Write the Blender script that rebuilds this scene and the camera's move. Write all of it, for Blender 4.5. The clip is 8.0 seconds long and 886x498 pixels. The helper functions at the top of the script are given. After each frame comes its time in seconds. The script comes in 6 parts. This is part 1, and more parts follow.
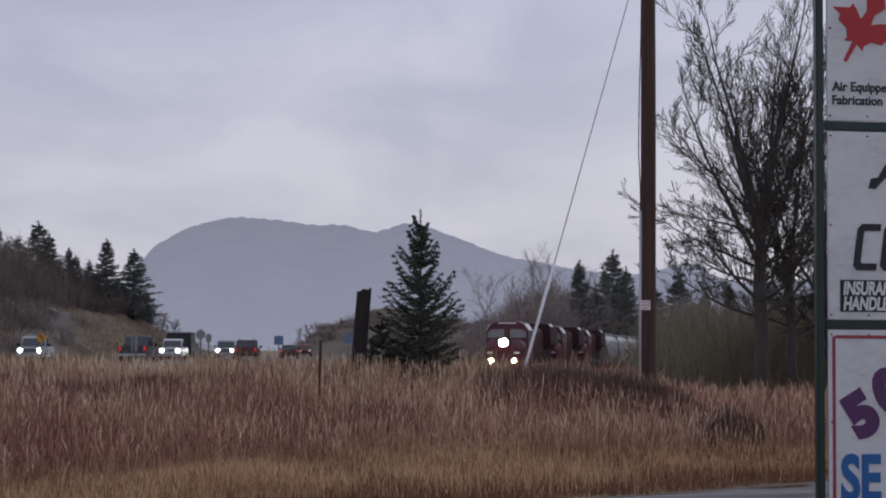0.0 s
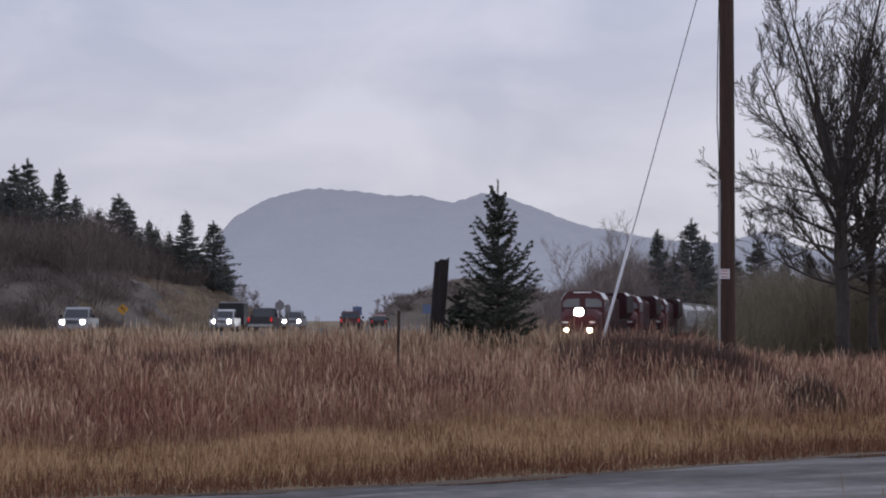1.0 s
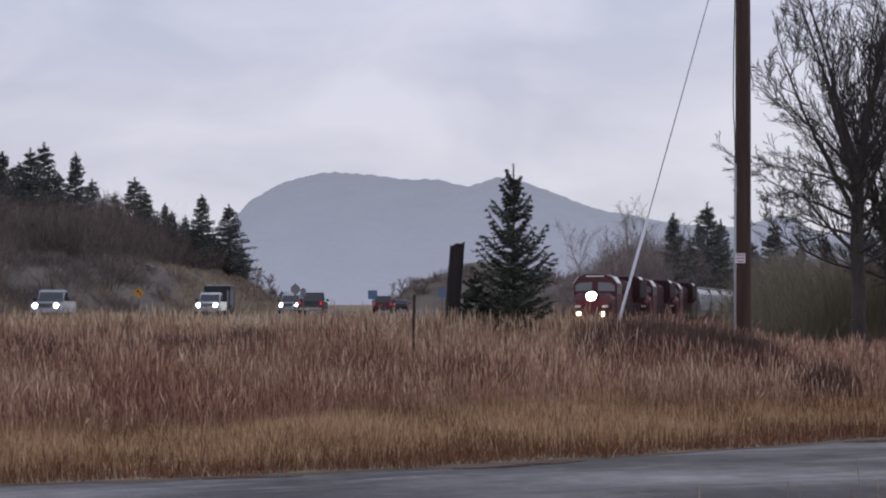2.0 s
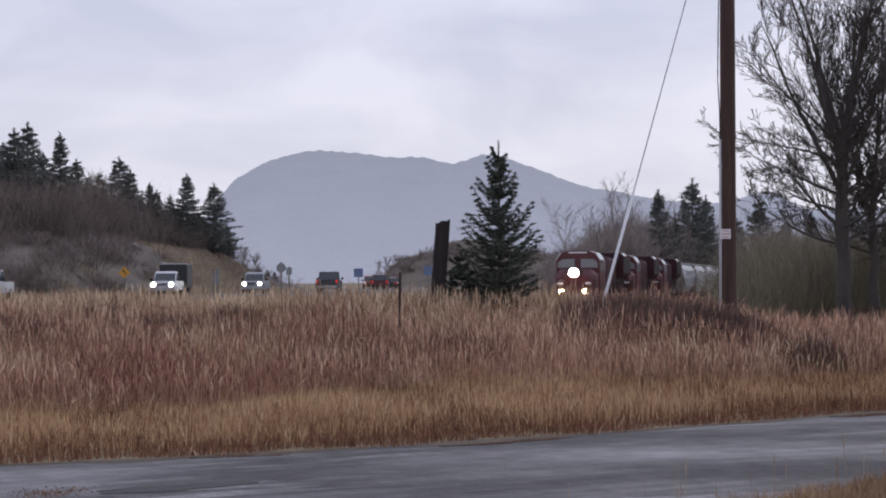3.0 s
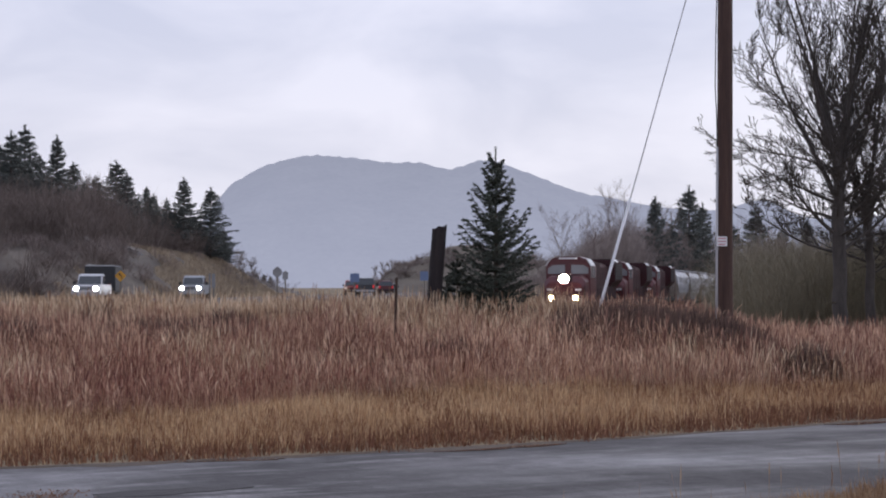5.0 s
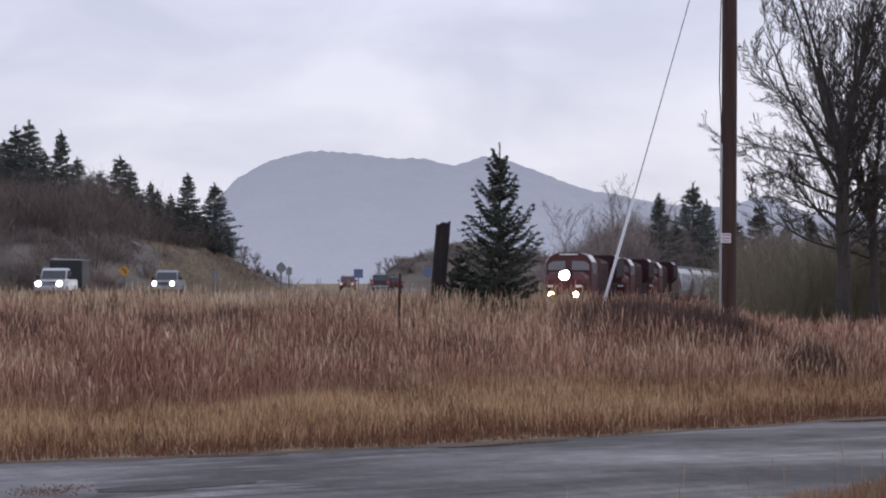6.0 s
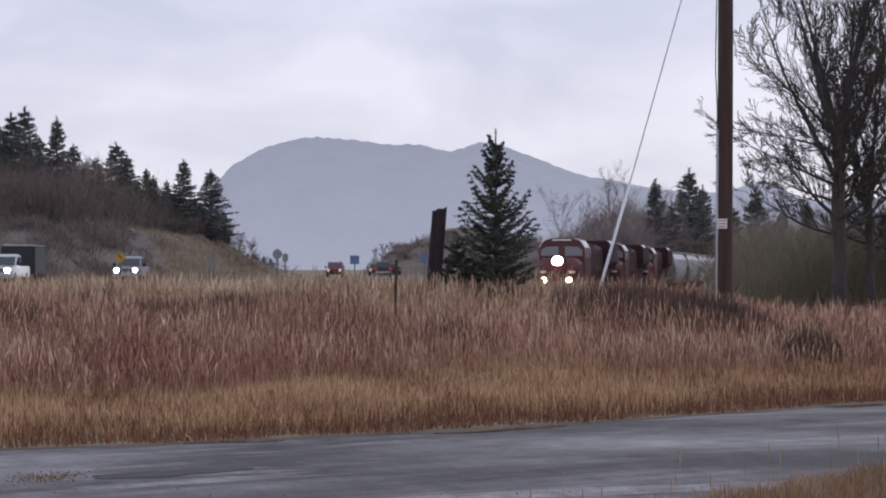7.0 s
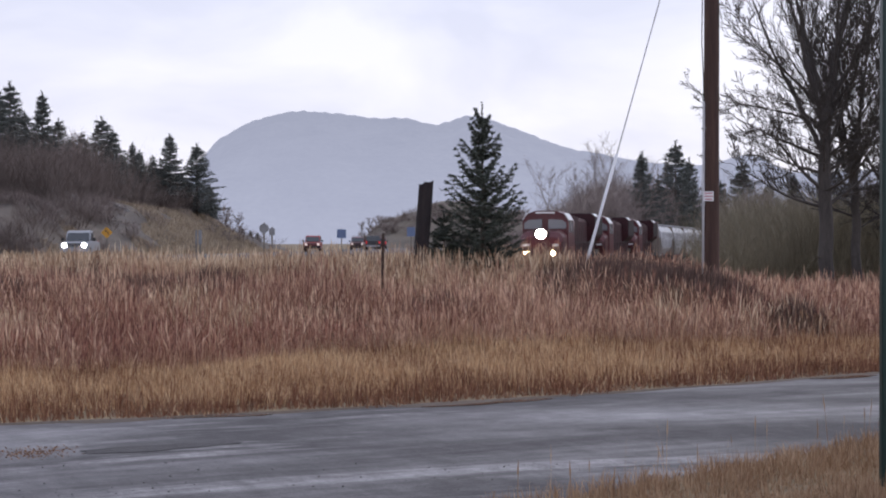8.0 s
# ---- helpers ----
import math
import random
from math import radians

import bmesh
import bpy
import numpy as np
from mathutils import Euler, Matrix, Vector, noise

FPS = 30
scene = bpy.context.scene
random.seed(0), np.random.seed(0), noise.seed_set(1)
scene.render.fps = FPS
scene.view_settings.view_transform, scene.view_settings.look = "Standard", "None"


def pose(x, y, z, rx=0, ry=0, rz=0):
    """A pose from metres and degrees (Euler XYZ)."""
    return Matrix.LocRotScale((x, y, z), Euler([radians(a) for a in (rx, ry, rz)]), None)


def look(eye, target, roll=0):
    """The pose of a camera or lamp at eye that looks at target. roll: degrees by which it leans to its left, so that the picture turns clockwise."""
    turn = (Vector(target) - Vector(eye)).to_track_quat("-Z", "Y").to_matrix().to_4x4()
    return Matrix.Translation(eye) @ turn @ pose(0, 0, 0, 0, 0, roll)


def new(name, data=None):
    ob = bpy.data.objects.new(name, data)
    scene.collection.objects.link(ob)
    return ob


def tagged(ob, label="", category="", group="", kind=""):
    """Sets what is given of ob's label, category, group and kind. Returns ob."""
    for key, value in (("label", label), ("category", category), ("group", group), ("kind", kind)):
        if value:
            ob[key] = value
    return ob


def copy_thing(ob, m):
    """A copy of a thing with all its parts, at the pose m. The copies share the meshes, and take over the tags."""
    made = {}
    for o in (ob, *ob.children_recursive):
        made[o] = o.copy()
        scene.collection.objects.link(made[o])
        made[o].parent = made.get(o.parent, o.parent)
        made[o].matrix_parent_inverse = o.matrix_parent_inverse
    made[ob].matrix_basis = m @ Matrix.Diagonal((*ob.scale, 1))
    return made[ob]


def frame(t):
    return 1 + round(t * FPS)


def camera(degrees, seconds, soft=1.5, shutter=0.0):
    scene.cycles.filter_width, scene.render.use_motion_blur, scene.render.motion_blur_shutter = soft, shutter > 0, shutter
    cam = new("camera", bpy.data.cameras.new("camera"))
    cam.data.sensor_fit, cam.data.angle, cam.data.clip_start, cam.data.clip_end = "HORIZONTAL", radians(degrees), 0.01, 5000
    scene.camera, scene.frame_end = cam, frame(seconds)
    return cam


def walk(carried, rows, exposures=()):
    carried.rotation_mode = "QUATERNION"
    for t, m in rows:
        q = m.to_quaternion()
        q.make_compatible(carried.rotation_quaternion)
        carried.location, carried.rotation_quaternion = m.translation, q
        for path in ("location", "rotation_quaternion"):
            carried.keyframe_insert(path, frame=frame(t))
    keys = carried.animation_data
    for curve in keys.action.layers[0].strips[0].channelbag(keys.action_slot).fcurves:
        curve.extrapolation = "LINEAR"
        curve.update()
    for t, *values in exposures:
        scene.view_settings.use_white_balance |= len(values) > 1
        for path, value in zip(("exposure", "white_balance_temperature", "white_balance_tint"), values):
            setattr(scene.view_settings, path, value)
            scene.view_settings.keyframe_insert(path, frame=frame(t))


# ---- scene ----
FOV = 28.0
cam = camera(FOV, 8.0, soft=2.0)
EYE = 1.6
PATH = [
    (0.0, pose(0, 0, 1.6, 93.26, -0.063, -2.273)),
    (0.2, pose(0, 0, 1.6, 93.248, 0.015, -2.287)),
    (0.5, pose(0, 0, 1.6, 93.331, 0.279, -1.84)),
    (0.8, pose(0, 0, 1.6, 92.427, 0.693, -0.065)),
    (1.0, pose(0, 0, 1.6, 92.297, 0.173, 0.242)),
    (1.2, pose(0, 0, 1.6, 92.728, 0.039, 0.426)),
    (1.5, pose(0, 0, 1.6, 92.473, 0.155, 0.774)),
    (1.7, pose(0, 0, 1.6, 92.096, 0.017, 0.764)),
    (2.8, pose(0, 0, 1.6, 91.312, 0.524, 0.499)),
    (3.0, pose(0, 0, 1.6, 91.056, 0.462, 0.282)),
    (3.2, pose(0, 0, 1.6, 91.064, 0.508, 0.102)),
    (3.5, pose(0, 0, 1.6, 91.112, 0.517, -0.117)),
    (3.8, pose(0, 0, 1.6, 90.778, 0.684, -0.181)),
    (4.0, pose(0, 0, 1.6, 90.565, 0.507, -0.339)),
    (4.2, pose(0, 0, 1.6, 90.814, 0.449, -0.592)),
    (4.5, pose(0, 0, 1.6, 91.497, 0.363, -1.146)),
    (4.8, pose(0, 0, 1.6, 91.242, 0.446, -0.965)),
    (5.0, pose(0, 0, 1.6, 91.234, 0.09, 0.161)),
    (5.2, pose(0, 0, 1.6, 91.475, -0.301, 0.558)),
    (6.3, pose(0, 0, 1.6, 90.963, -0.021, 0.193)),
    (6.5, pose(0, 0, 1.6, 90.922, -0.026, 0.181)),
    (6.7, pose(0, 0, 1.6, 90.874, 0.163, 0.139)),
    (7.0, pose(0, 0, 1.6, 90.657, 0.038, 0.159)),
    (7.3, pose(0, 0, 1.6, 90.394, -0.054, 0.19)),
    (7.5, pose(0, 0, 1.6, 90.129, 0.008, 0.001)),
    (7.7, pose(0, 0, 1.6, 89.949, 0.191, -0.167)),
    (8.0, pose(0, 0, 1.6, 89.803, 0.258, -0.264)),
]
EXPOSURES = [(0.0, -0.36), (0.5, -0.33), (1.0, -0.25), (1.5, -0.2), (2.8, 0.03), (3.5, 0.12), (5.0, 0.15), (6.5, 0.08), (7.5, 0.22), (8.0, 0.36)]
walk(cam, PATH, EXPOSURES)

# ---- daylight: overcast sky with a weak, wide sun ----
SUN_AZ, SUN_EL = 35.0, 38.0
world = bpy.data.worlds.new("overcast_sky")
scene.world = world
world.use_nodes = True


def build_world():
    nt = world.node_tree
    nt.nodes.clear()
    n = nt.nodes.new
    link = nt.links.new
    out = n("ShaderNodeOutputWorld")
    bg = n("ShaderNodeBackground")
    sky = n("ShaderNodeTexSky")
    sky.sky_type = 'NISHITA'
    sky.sun_disc = False
    sky.sun_elevation = radians(SUN_EL)
    sky.sun_rotation = radians(SUN_AZ)
    dim = n("ShaderNodeVectorMath")
    dim.operation = 'SCALE'
    dim.inputs["Scale"].default_value = 0.1
    link(sky.outputs[0], dim.inputs[0])
    co = n("ShaderNodeTexCoord")
    mp = n("ShaderNodeMapping")
    mp.inputs["Scale"].default_value = (1.0, 1.0, 2.3)
    link(co.outputs["Generated"], mp.inputs[0])
    big = n("ShaderNodeTexNoise")
    big.inputs["Scale"].default_value = 7.0
    big.inputs["Detail"].default_value = 5.0
    big.inputs["Roughness"].default_value = 0.5
    big.inputs["Distortion"].default_value = 0.4
    link(mp.outputs[0], big.inputs[0])
    ramp = n("ShaderNodeValToRGB")
    e = ramp.color_ramp.elements
    e[0].position, e[0].color = 0.36, (0.46, 0.49, 0.65, 1)
    e[1].position, e[1].color = 0.62, (0.73, 0.735, 0.88, 1)
    link(big.outputs[0], ramp.inputs[0])
    # the cloud deck thins and warms low over the mountains
    sep = n("ShaderNodeSeparateXYZ")
    link(co.outputs["Generated"], sep.inputs[0])
    low = n("ShaderNodeValToRGB")
    k = low.color_ramp.elements
    k[0].position, k[0].color = 0.0, (0.72, 0.70, 0.80, 1)
    k[1].position, k[1].color = 0.30, (0.50, 0.56, 0.77, 1)
    m = k.new(0.09)
    m.color = (0.77, 0.73, 0.81, 1)
    link(sep.outputs["Z"], low.inputs[0])
    mix = n("ShaderNodeMix")
    mix.data_type = 'RGBA'
    mix.inputs[0].default_value = 0.42
    link(ramp.outputs[0], mix.inputs[6])
    link(low.outputs[0], mix.inputs[7])
    veil = n("ShaderNodeMix")
    veil.data_type = 'RGBA'
    veil.inputs[0].default_value = 0.9
    link(dim.outputs[0], veil.inputs[6])
    link(mix.outputs[2], veil.inputs[7])
    link(veil.outputs[2], bg.inputs["Color"])
    bg.inputs["Strength"].default_value = 1.05
    link(bg.outputs[0], out.inputs["Surface"])


build_world()
sun_data = bpy.data.lights.new("sun", 'SUN')
sun_data.energy, sun_data.angle, sun_data.color = 0.7, radians(30), (1.0, 0.96, 0.9)
sun = new("sun", sun_data)
sun.matrix_world = look((40 * math.sin(radians(SUN_AZ)), 40 * math.cos(radians(SUN_AZ)), 45), (0, 0, 0))


# ---- materials ----
def material(name, stops, scale=4.0, rough=0.8, metal=0.0, bump=0.0, bump_scale=None, island=0.0, stretch=(1, 1, 1), fine=0.35,
             spec=0.5, coords="Object", rough_var=0.0, turn=0.0, tight=0.0):
    """Noise-graded colour at two scales with optional relief and piece-to-piece variation."""
    mat = bpy.data.materials.new(name)
    mat.use_nodes = True
    nt = mat.node_tree
    n, link = nt.nodes.new, nt.links.new
    bsdf = nt.nodes["Principled BSDF"]
    co = n("ShaderNodeTexCoord")
    mp = n("ShaderNodeMapping")
    mp.inputs["Scale"].default_value = stretch
    mp.inputs["Rotation"].default_value = (0, 0, radians(turn))
    link(co.outputs[coords], mp.inputs[0])
    a = n("ShaderNodeTexNoise")
    a.inputs["Scale"].default_value, a.inputs["Detail"].default_value, a.inputs["Roughness"].default_value = scale, 6, 0.6
    b = n("ShaderNodeTexNoise")
    b.inputs["Scale"].default_value, b.inputs["Detail"].default_value = scale * 9, 4
    link(mp.outputs[0], a.inputs[0])
    link(mp.outputs[0], b.inputs[0])
    mixf = n("ShaderNodeMix")
    mixf.inputs[0].default_value = fine
    link(a.outputs[0], mixf.inputs[2])
    link(b.outputs[0], mixf.inputs[3])
    value = mixf.outputs[0]
    if island:
        g = n("ShaderNodeNewGeometry")
        mi = n("ShaderNodeMix")
        mi.inputs[0].default_value = island
        link(value, mi.inputs[2])
        link(g.outputs["Random Per Island"], mi.inputs[3])
        value = mi.outputs[0]
    ramp = n("ShaderNodeValToRGB")
    els = ramp.color_ramp.elements
    lo, hi = (0.12 + tight, 0.88 - tight) if island > 0.4 else (0.3 + tight, 0.7 - tight)
    for i, c in enumerate(stops):
        p = lo + (hi - lo) * i / max(1, len(stops) - 1)
        el = els[i] if i < 2 else els.new(p)
        el.position, el.color = p, (*c, 1)
    els[0].position = lo
    if len(stops) > 2:
        for i, c in enumerate(stops):
            p = lo + (hi - lo) * i / (len(stops) - 1)
            els[i].position, els[i].color = p, (*c, 1)
    link(value, ramp.inputs[0])
    link(ramp.outputs[0], bsdf.inputs["Base Color"])
    bsdf.inputs["Roughness"].default_value = rough
    bsdf.inputs["Metallic"].default_value = metal
    bsdf.inputs["Specular IOR Level"].default_value = spec
    if rough_var:
        mr = n("ShaderNodeMapRange")
        mr.inputs["From Min"].default_value, mr.inputs["From Max"].default_value = 0.35, 0.65
        mr.inputs["To Min"].default_value, mr.inputs["To Max"].default_value = max(0.03, rough - rough_var), min(1, rough + rough_var)
        link(a.outputs[0], mr.inputs[0])
        link(mr.outputs[0], bsdf.inputs["Roughness"])
    if bump:
        bt = n("ShaderNodeTexNoise")
        bt.inputs["Scale"].default_value, bt.inputs["Detail"].default_value = bump_scale or scale * 12, 5
        link(mp.outputs[0], bt.inputs[0])
        bn = n("ShaderNodeBump")
        bn.inputs["Strength"].default_value, bn.inputs["Distance"].default_value = bump, 0.02
        link(bt.outputs[0], bn.inputs["Height"])
        link(bn.outputs[0], bsdf.inputs["Normal"])
    return mat


def glow(name, colour, strength):
    mat = bpy.data.materials.new(name)
    mat.use_nodes = True
    b = mat.node_tree.nodes["Principled BSDF"]
    b.inputs["Base Color"].default_value = (*colour, 1)
    b.inputs["Emission Color"].default_value = (*colour, 1)
    b.inputs["Emission Strength"].default_value = strength
    return mat


def glass(name, colour, rough=0.08):
    mat = bpy.data.materials.new(name)
    mat.use_nodes = True
    b = mat.node_tree.nodes["Principled BSDF"]
    b.inputs["Base Color"].default_value = (*colour, 1)
    b.inputs["Roughness"].default_value = rough
    b.inputs["Specular IOR Level"].default_value = 0.8
    return mat


M_SOIL = material("dry_field_soil", [(0.10, 0.075, 0.045), (0.19, 0.14, 0.08), (0.25, 0.19, 0.11)], 0.35, 0.95, bump=0.4, bump_scale=14)
M_BANK = material("eroded_grey_bank", [(0.06, 0.052, 0.047), (0.12, 0.102, 0.088), (0.22, 0.18, 0.14)], 0.14, 0.95, bump=0.8, bump_scale=2.0, stretch=(1, 0.6, 1.6))
M_TALL = material("dead_grass_blades", [(0.15, 0.064, 0.05), (0.29, 0.145, 0.105), (0.45, 0.26, 0.17), (0.66, 0.44, 0.28)], 0.30, 0.75,
                  island=0.33, spec=0.2, fine=0.28, tight=0.05)
M_PLUME = material("feathery_seed_heads", [(0.19, 0.09, 0.07), (0.37, 0.203, 0.15), (0.58, 0.36, 0.25), (0.82, 0.58, 0.40)], 0.27, 0.8,
                   island=0.36, spec=0.15, fine=0.28, tight=0.05)
M_CREST = material("pale_crest_grass", [(0.24, 0.14, 0.09), (0.44, 0.29, 0.185), (0.66, 0.48, 0.32), (0.82, 0.66, 0.46)], 0.4, 0.8, island=0.38, spec=0.15, fine=0.3, tight=0.04)
M_SHORT = material("short_golden_grass", [(0.18, 0.08, 0.047), (0.41, 0.235, 0.125), (0.60, 0.39, 0.215), (0.76, 0.55, 0.33)], 0.30, 0.75, island=0.36, spec=0.2, fine=0.25, tight=0.05)
M_NEAR = material("verge_grass", [(0.16, 0.09, 0.055), (0.37, 0.235, 0.14), (0.58, 0.42, 0.27)], 0.7, 0.75, island=0.5, spec=0.2, fine=0.2)
M_WEED = material("dark_weed_stems", [(0.10, 0.066, 0.054), (0.23, 0.15, 0.118)], 0.8, 0.85, island=0.4, spec=0.2)
M_REDGRASS = material("russet_dead_grass", [(0.13, 0.05, 0.04), (0.25, 0.105, 0.08), (0.38, 0.185, 0.135), (0.52, 0.30, 0.21)], 0.5, 0.8, island=0.4, spec=0.15, tight=0.04)
M_EDGEGRASS = material("russet_road_edge_grass", [(0.09, 0.038, 0.025), (0.22, 0.10, 0.06), (0.38, 0.205, 0.12)], 0.6, 0.8, island=0.45, spec=0.15)
M_BANKGRASS = material("tan_bank_grass", [(0.24, 0.185, 0.135), (0.42, 0.335, 0.24), (0.58, 0.475, 0.34)], 0.12, 0.85, island=0.35, spec=0.15)
M_LITTER = material("wet_leaf_litter", [(0.14, 0.06, 0.03), (0.34, 0.17, 0.08)], 8, 0.7, island=0.6)
M_GRAVEL = material("road_gravel", [(0.04, 0.038, 0.038), (0.16, 0.15, 0.145)], 6, 0.8, island=0.8)


def wet_road(name, along_deg):
    """Worn asphalt: broad damp and dry bands drawn out along the road, coarse aggregate, damp parts smoother and
    painted paler.
    """
    mat = bpy.data.materials.new(name)
    mat.use_nodes = True
    nt = mat.node_tree
    n, link = nt.nodes.new, nt.links.new
    bsdf = nt.nodes["Principled BSDF"]
    co = n("ShaderNodeTexCoord")
    rot = n("ShaderNodeMapping")
    rot.inputs["Rotation"].default_value = (0, 0, radians(-along_deg))
    link(co.outputs["Object"], rot.inputs[0])

    def noise_at(scale, stretch, detail, rough=0.6, distort=0.0):
        mp = n("ShaderNodeMapping")
        mp.inputs["Scale"].default_value = stretch
        link(rot.outputs[0], mp.inputs[0])
        t = n("ShaderNodeTexNoise")
        t.inputs["Scale"].default_value, t.inputs["Detail"].default_value = scale, detail
        t.inputs["Roughness"].default_value, t.inputs["Distortion"].default_value = rough, distort
        link(mp.outputs[0], t.inputs[0])
        return t.outputs[0]

    def ranged(v, a, b, c, d):
        m = n("ShaderNodeMapRange")
        for key, val in (("From Min", a), ("From Max", b), ("To Min", c), ("To Max", d)):
            m.inputs[key].default_value = val
        link(v, m.inputs[0])
        return m.outputs[0]

    def blend(kind, f, a, b):
        m = n("ShaderNodeMix")
        m.data_type, m.blend_type = 'RGBA', kind
        for sock, val in ((m.inputs[0], f), (m.inputs[6], a), (m.inputs[7], b)):
            if isinstance(val, (tuple, float)):
                sock.default_value = val
            else:
                link(val, sock)
        return m.outputs[2]

    bands = noise_at(0.33, (0.30, 1.0, 1.0), 7, 0.62, 0.5)
    streak = noise_at(0.85, (0.16, 1.3, 1.0), 6, 0.6, 0.8)
    stone = noise_at(48.0, (1, 1, 1), 3)
    grit = noise_at(9.0, (0.6, 1, 1), 6, 0.7)
    blot = noise_at(2.4, (1.5, 0.55, 1.0), 7, 0.72, 0.3)
    # paler bands and streaks: wear, plus wet sky sheen put into the colour
    base = blend('MIX', ranged(bands, 0.40, 0.60, 0.0, 1.0), (0.048, 0.043, 0.046, 1.0), (0.155, 0.146, 0.149, 1.0))
    pale = blend('MIX', ranged(streak, 0.55, 0.64, 0.0, 0.8), base, (0.26, 0.252, 0.256, 1.0))
    dark = blend('MIX', ranged(streak, 0.40, 0.33, 0.0, 0.7), pale, (0.036, 0.032, 0.034, 1.0))
    worn = blend('MULTIPLY', 1.0, dark, blend('MIX', ranged(grit, 0.3, 0.7, 0.0, 1.0), (0.62, 0.62, 0.63, 1.0), (1.25, 1.24, 1.24, 1.0)))
    worn = blend('MULTIPLY', 1.0, worn, blend('MIX', ranged(blot, 0.34, 0.66, 0.0, 1.0), (0.66, 0.64, 0.65, 1.0), (1.34, 1.34, 1.34, 1.0)))
    done = blend('MULTIPLY', 0.7, worn, blend('MIX', ranged(stone, 0.3, 0.7, 0.0, 1.0), (0.5, 0.5, 0.5, 1.0), (1.45, 1.44, 1.42, 1.0)))
    link(done, bsdf.inputs["Base Color"])
    link(ranged(bands, 0.42, 0.60, 0.78, 0.36), bsdf.inputs["Roughness"])
    bsdf.inputs["Specular IOR Level"].default_value = 0.38
    bn = n("ShaderNodeBump")
    bn.inputs["Strength"].default_value, bn.inputs["Distance"].default_value = 0.55, 0.012
    link(blend('MIX', 0.5, stone, grit), bn.inputs["Height"])
    link(bn.outputs[0], bsdf.inputs["Normal"])
    return mat


M_ASPHALT = wet_road("wet_asphalt", 28)
M_PATCH = material("dark_bitumen_patch", [(0.025, 0.022, 0.023), (0.06, 0.054, 0.055)], 5, 0.7, bump=0.6, bump_scale=50, spec=0.3)
M_PUDDLE = material("muddy_puddle_water", [(0.035, 0.024, 0.018), (0.06, 0.042, 0.032)], 2.0, 0.12, spec=0.5, bump=0.05, bump_scale=6)
M_MUD = material("muddy_shoulder", [(0.06, 0.042, 0.032), (0.13, 0.095, 0.07)], 1.6, 0.8, bump=0.5, bump_scale=25, rough_var=0.15, spec=0.3)
M_HWY = material("highway_asphalt", [(0.08, 0.08, 0.085), (0.13, 0.13, 0.135)], 0.2, 0.75, spec=0.25)
M_SPRUCE = material("spruce_needles", [(0.028, 0.034, 0.027), (0.056, 0.065, 0.049), (0.095, 0.104, 0.078)], 2.2, 0.65, island=0.4, spec=0.3)
# distance haze put into the needle colour, paler and greyer than the spruce
M_FIR = material("hazed_conifer_needles", [(0.070, 0.079, 0.074), (0.135, 0.143, 0.130)], 0.5, 0.8, island=0.3, spec=0.2)
M_BARK = material("spruce_bark", [(0.06, 0.045, 0.035), (0.12, 0.09, 0.07)], 6, 0.9, bump=0.5, stretch=(1, 1, 0.3))
M_COTTON = material("cottonwood_bark", [(0.034, 0.029, 0.027), (0.068, 0.058, 0.053), (0.105, 0.09, 0.081)], 2.5, 0.9, bump=0.6, stretch=(1, 1, 0.25))
M_BRUSH = material("bare_brush", [(0.15, 0.122, 0.112), (0.26, 0.212, 0.19), (0.37, 0.31, 0.28)], 0.12, 0.9, island=0.35, spec=0.15)
M_HILLBRUSH = material("dark_hillside_brush", [(0.115, 0.092, 0.082), (0.20, 0.16, 0.14), (0.29, 0.235, 0.205)], 0.09, 0.9, island=0.35, spec=0.15)
M_WILLOW = material("olive_willow_twigs", [(0.13, 0.114, 0.085), (0.22, 0.19, 0.135), (0.31, 0.27, 0.19)], 0.3, 0.85, island=0.4, spec=0.15)
M_POLE = material("creosoted_pole_wood", [(0.028, 0.014, 0.011), (0.066, 0.034, 0.025), (0.115, 0.062, 0.045)], 4, 0.8, bump=0.6, stretch=(3, 3, 0.12))
M_POST = material("charred_old_timber", [(0.010, 0.0075, 0.0085), (0.021, 0.015, 0.016), (0.042, 0.03, 0.028)], 5, 0.85, bump=0.8, stretch=(2.5, 2.5, 0.2))
M_STEEL = material("galvanised_steel", [(0.38, 0.38, 0.39), (0.52, 0.52, 0.53)], 3, 0.45, 0.8)
M_GUARD = material("white_plastic_guard", [(0.72, 0.72, 0.74), (0.82, 0.82, 0.83)], 3, 0.5)
M_CONDUIT = material("grey_plastic_conduit", [(0.42, 0.41, 0.42), (0.55, 0.54, 0.55)], 3, 0.55)
M_RUST = material("rusty_steel_post", [(0.03, 0.02, 0.018), (0.08, 0.045, 0.03)], 8, 0.85)
M_GREEN = material("dark_green_enamel", [(0.003, 0.020, 0.016), (0.006, 0.034, 0.027)], 3, 0.35, bump=0.08)
M_PANEL = material("weathered_white_signboard", [(0.52, 0.535, 0.56), (0.68, 0.695, 0.71), (0.77, 0.77, 0.78)], 1.6, 0.5, stretch=(1, 1, 2.2))
M_RED = material("sign_red_paint", [(0.40, 0.018, 0.025), (0.50, 0.03, 0.035)], 4, 0.5)
M_BLACK = material("sign_black_paint", [(0.010, 0.010, 0.014), (0.02, 0.02, 0.025)], 4, 0.5)
M_PURPLE = material("sign_purple_paint", [(0.085, 0.025, 0.10), (0.12, 0.035, 0.14)], 4, 0.5)
M_BLUE = material("sign_blue_paint", [(0.015, 0.11, 0.33), (0.02, 0.15, 0.42)], 4, 0.5)
M_BORDER = material("sign_border_maroon", [(0.30, 0.03, 0.06), (0.38, 0.05, 0.08)], 4, 0.5)
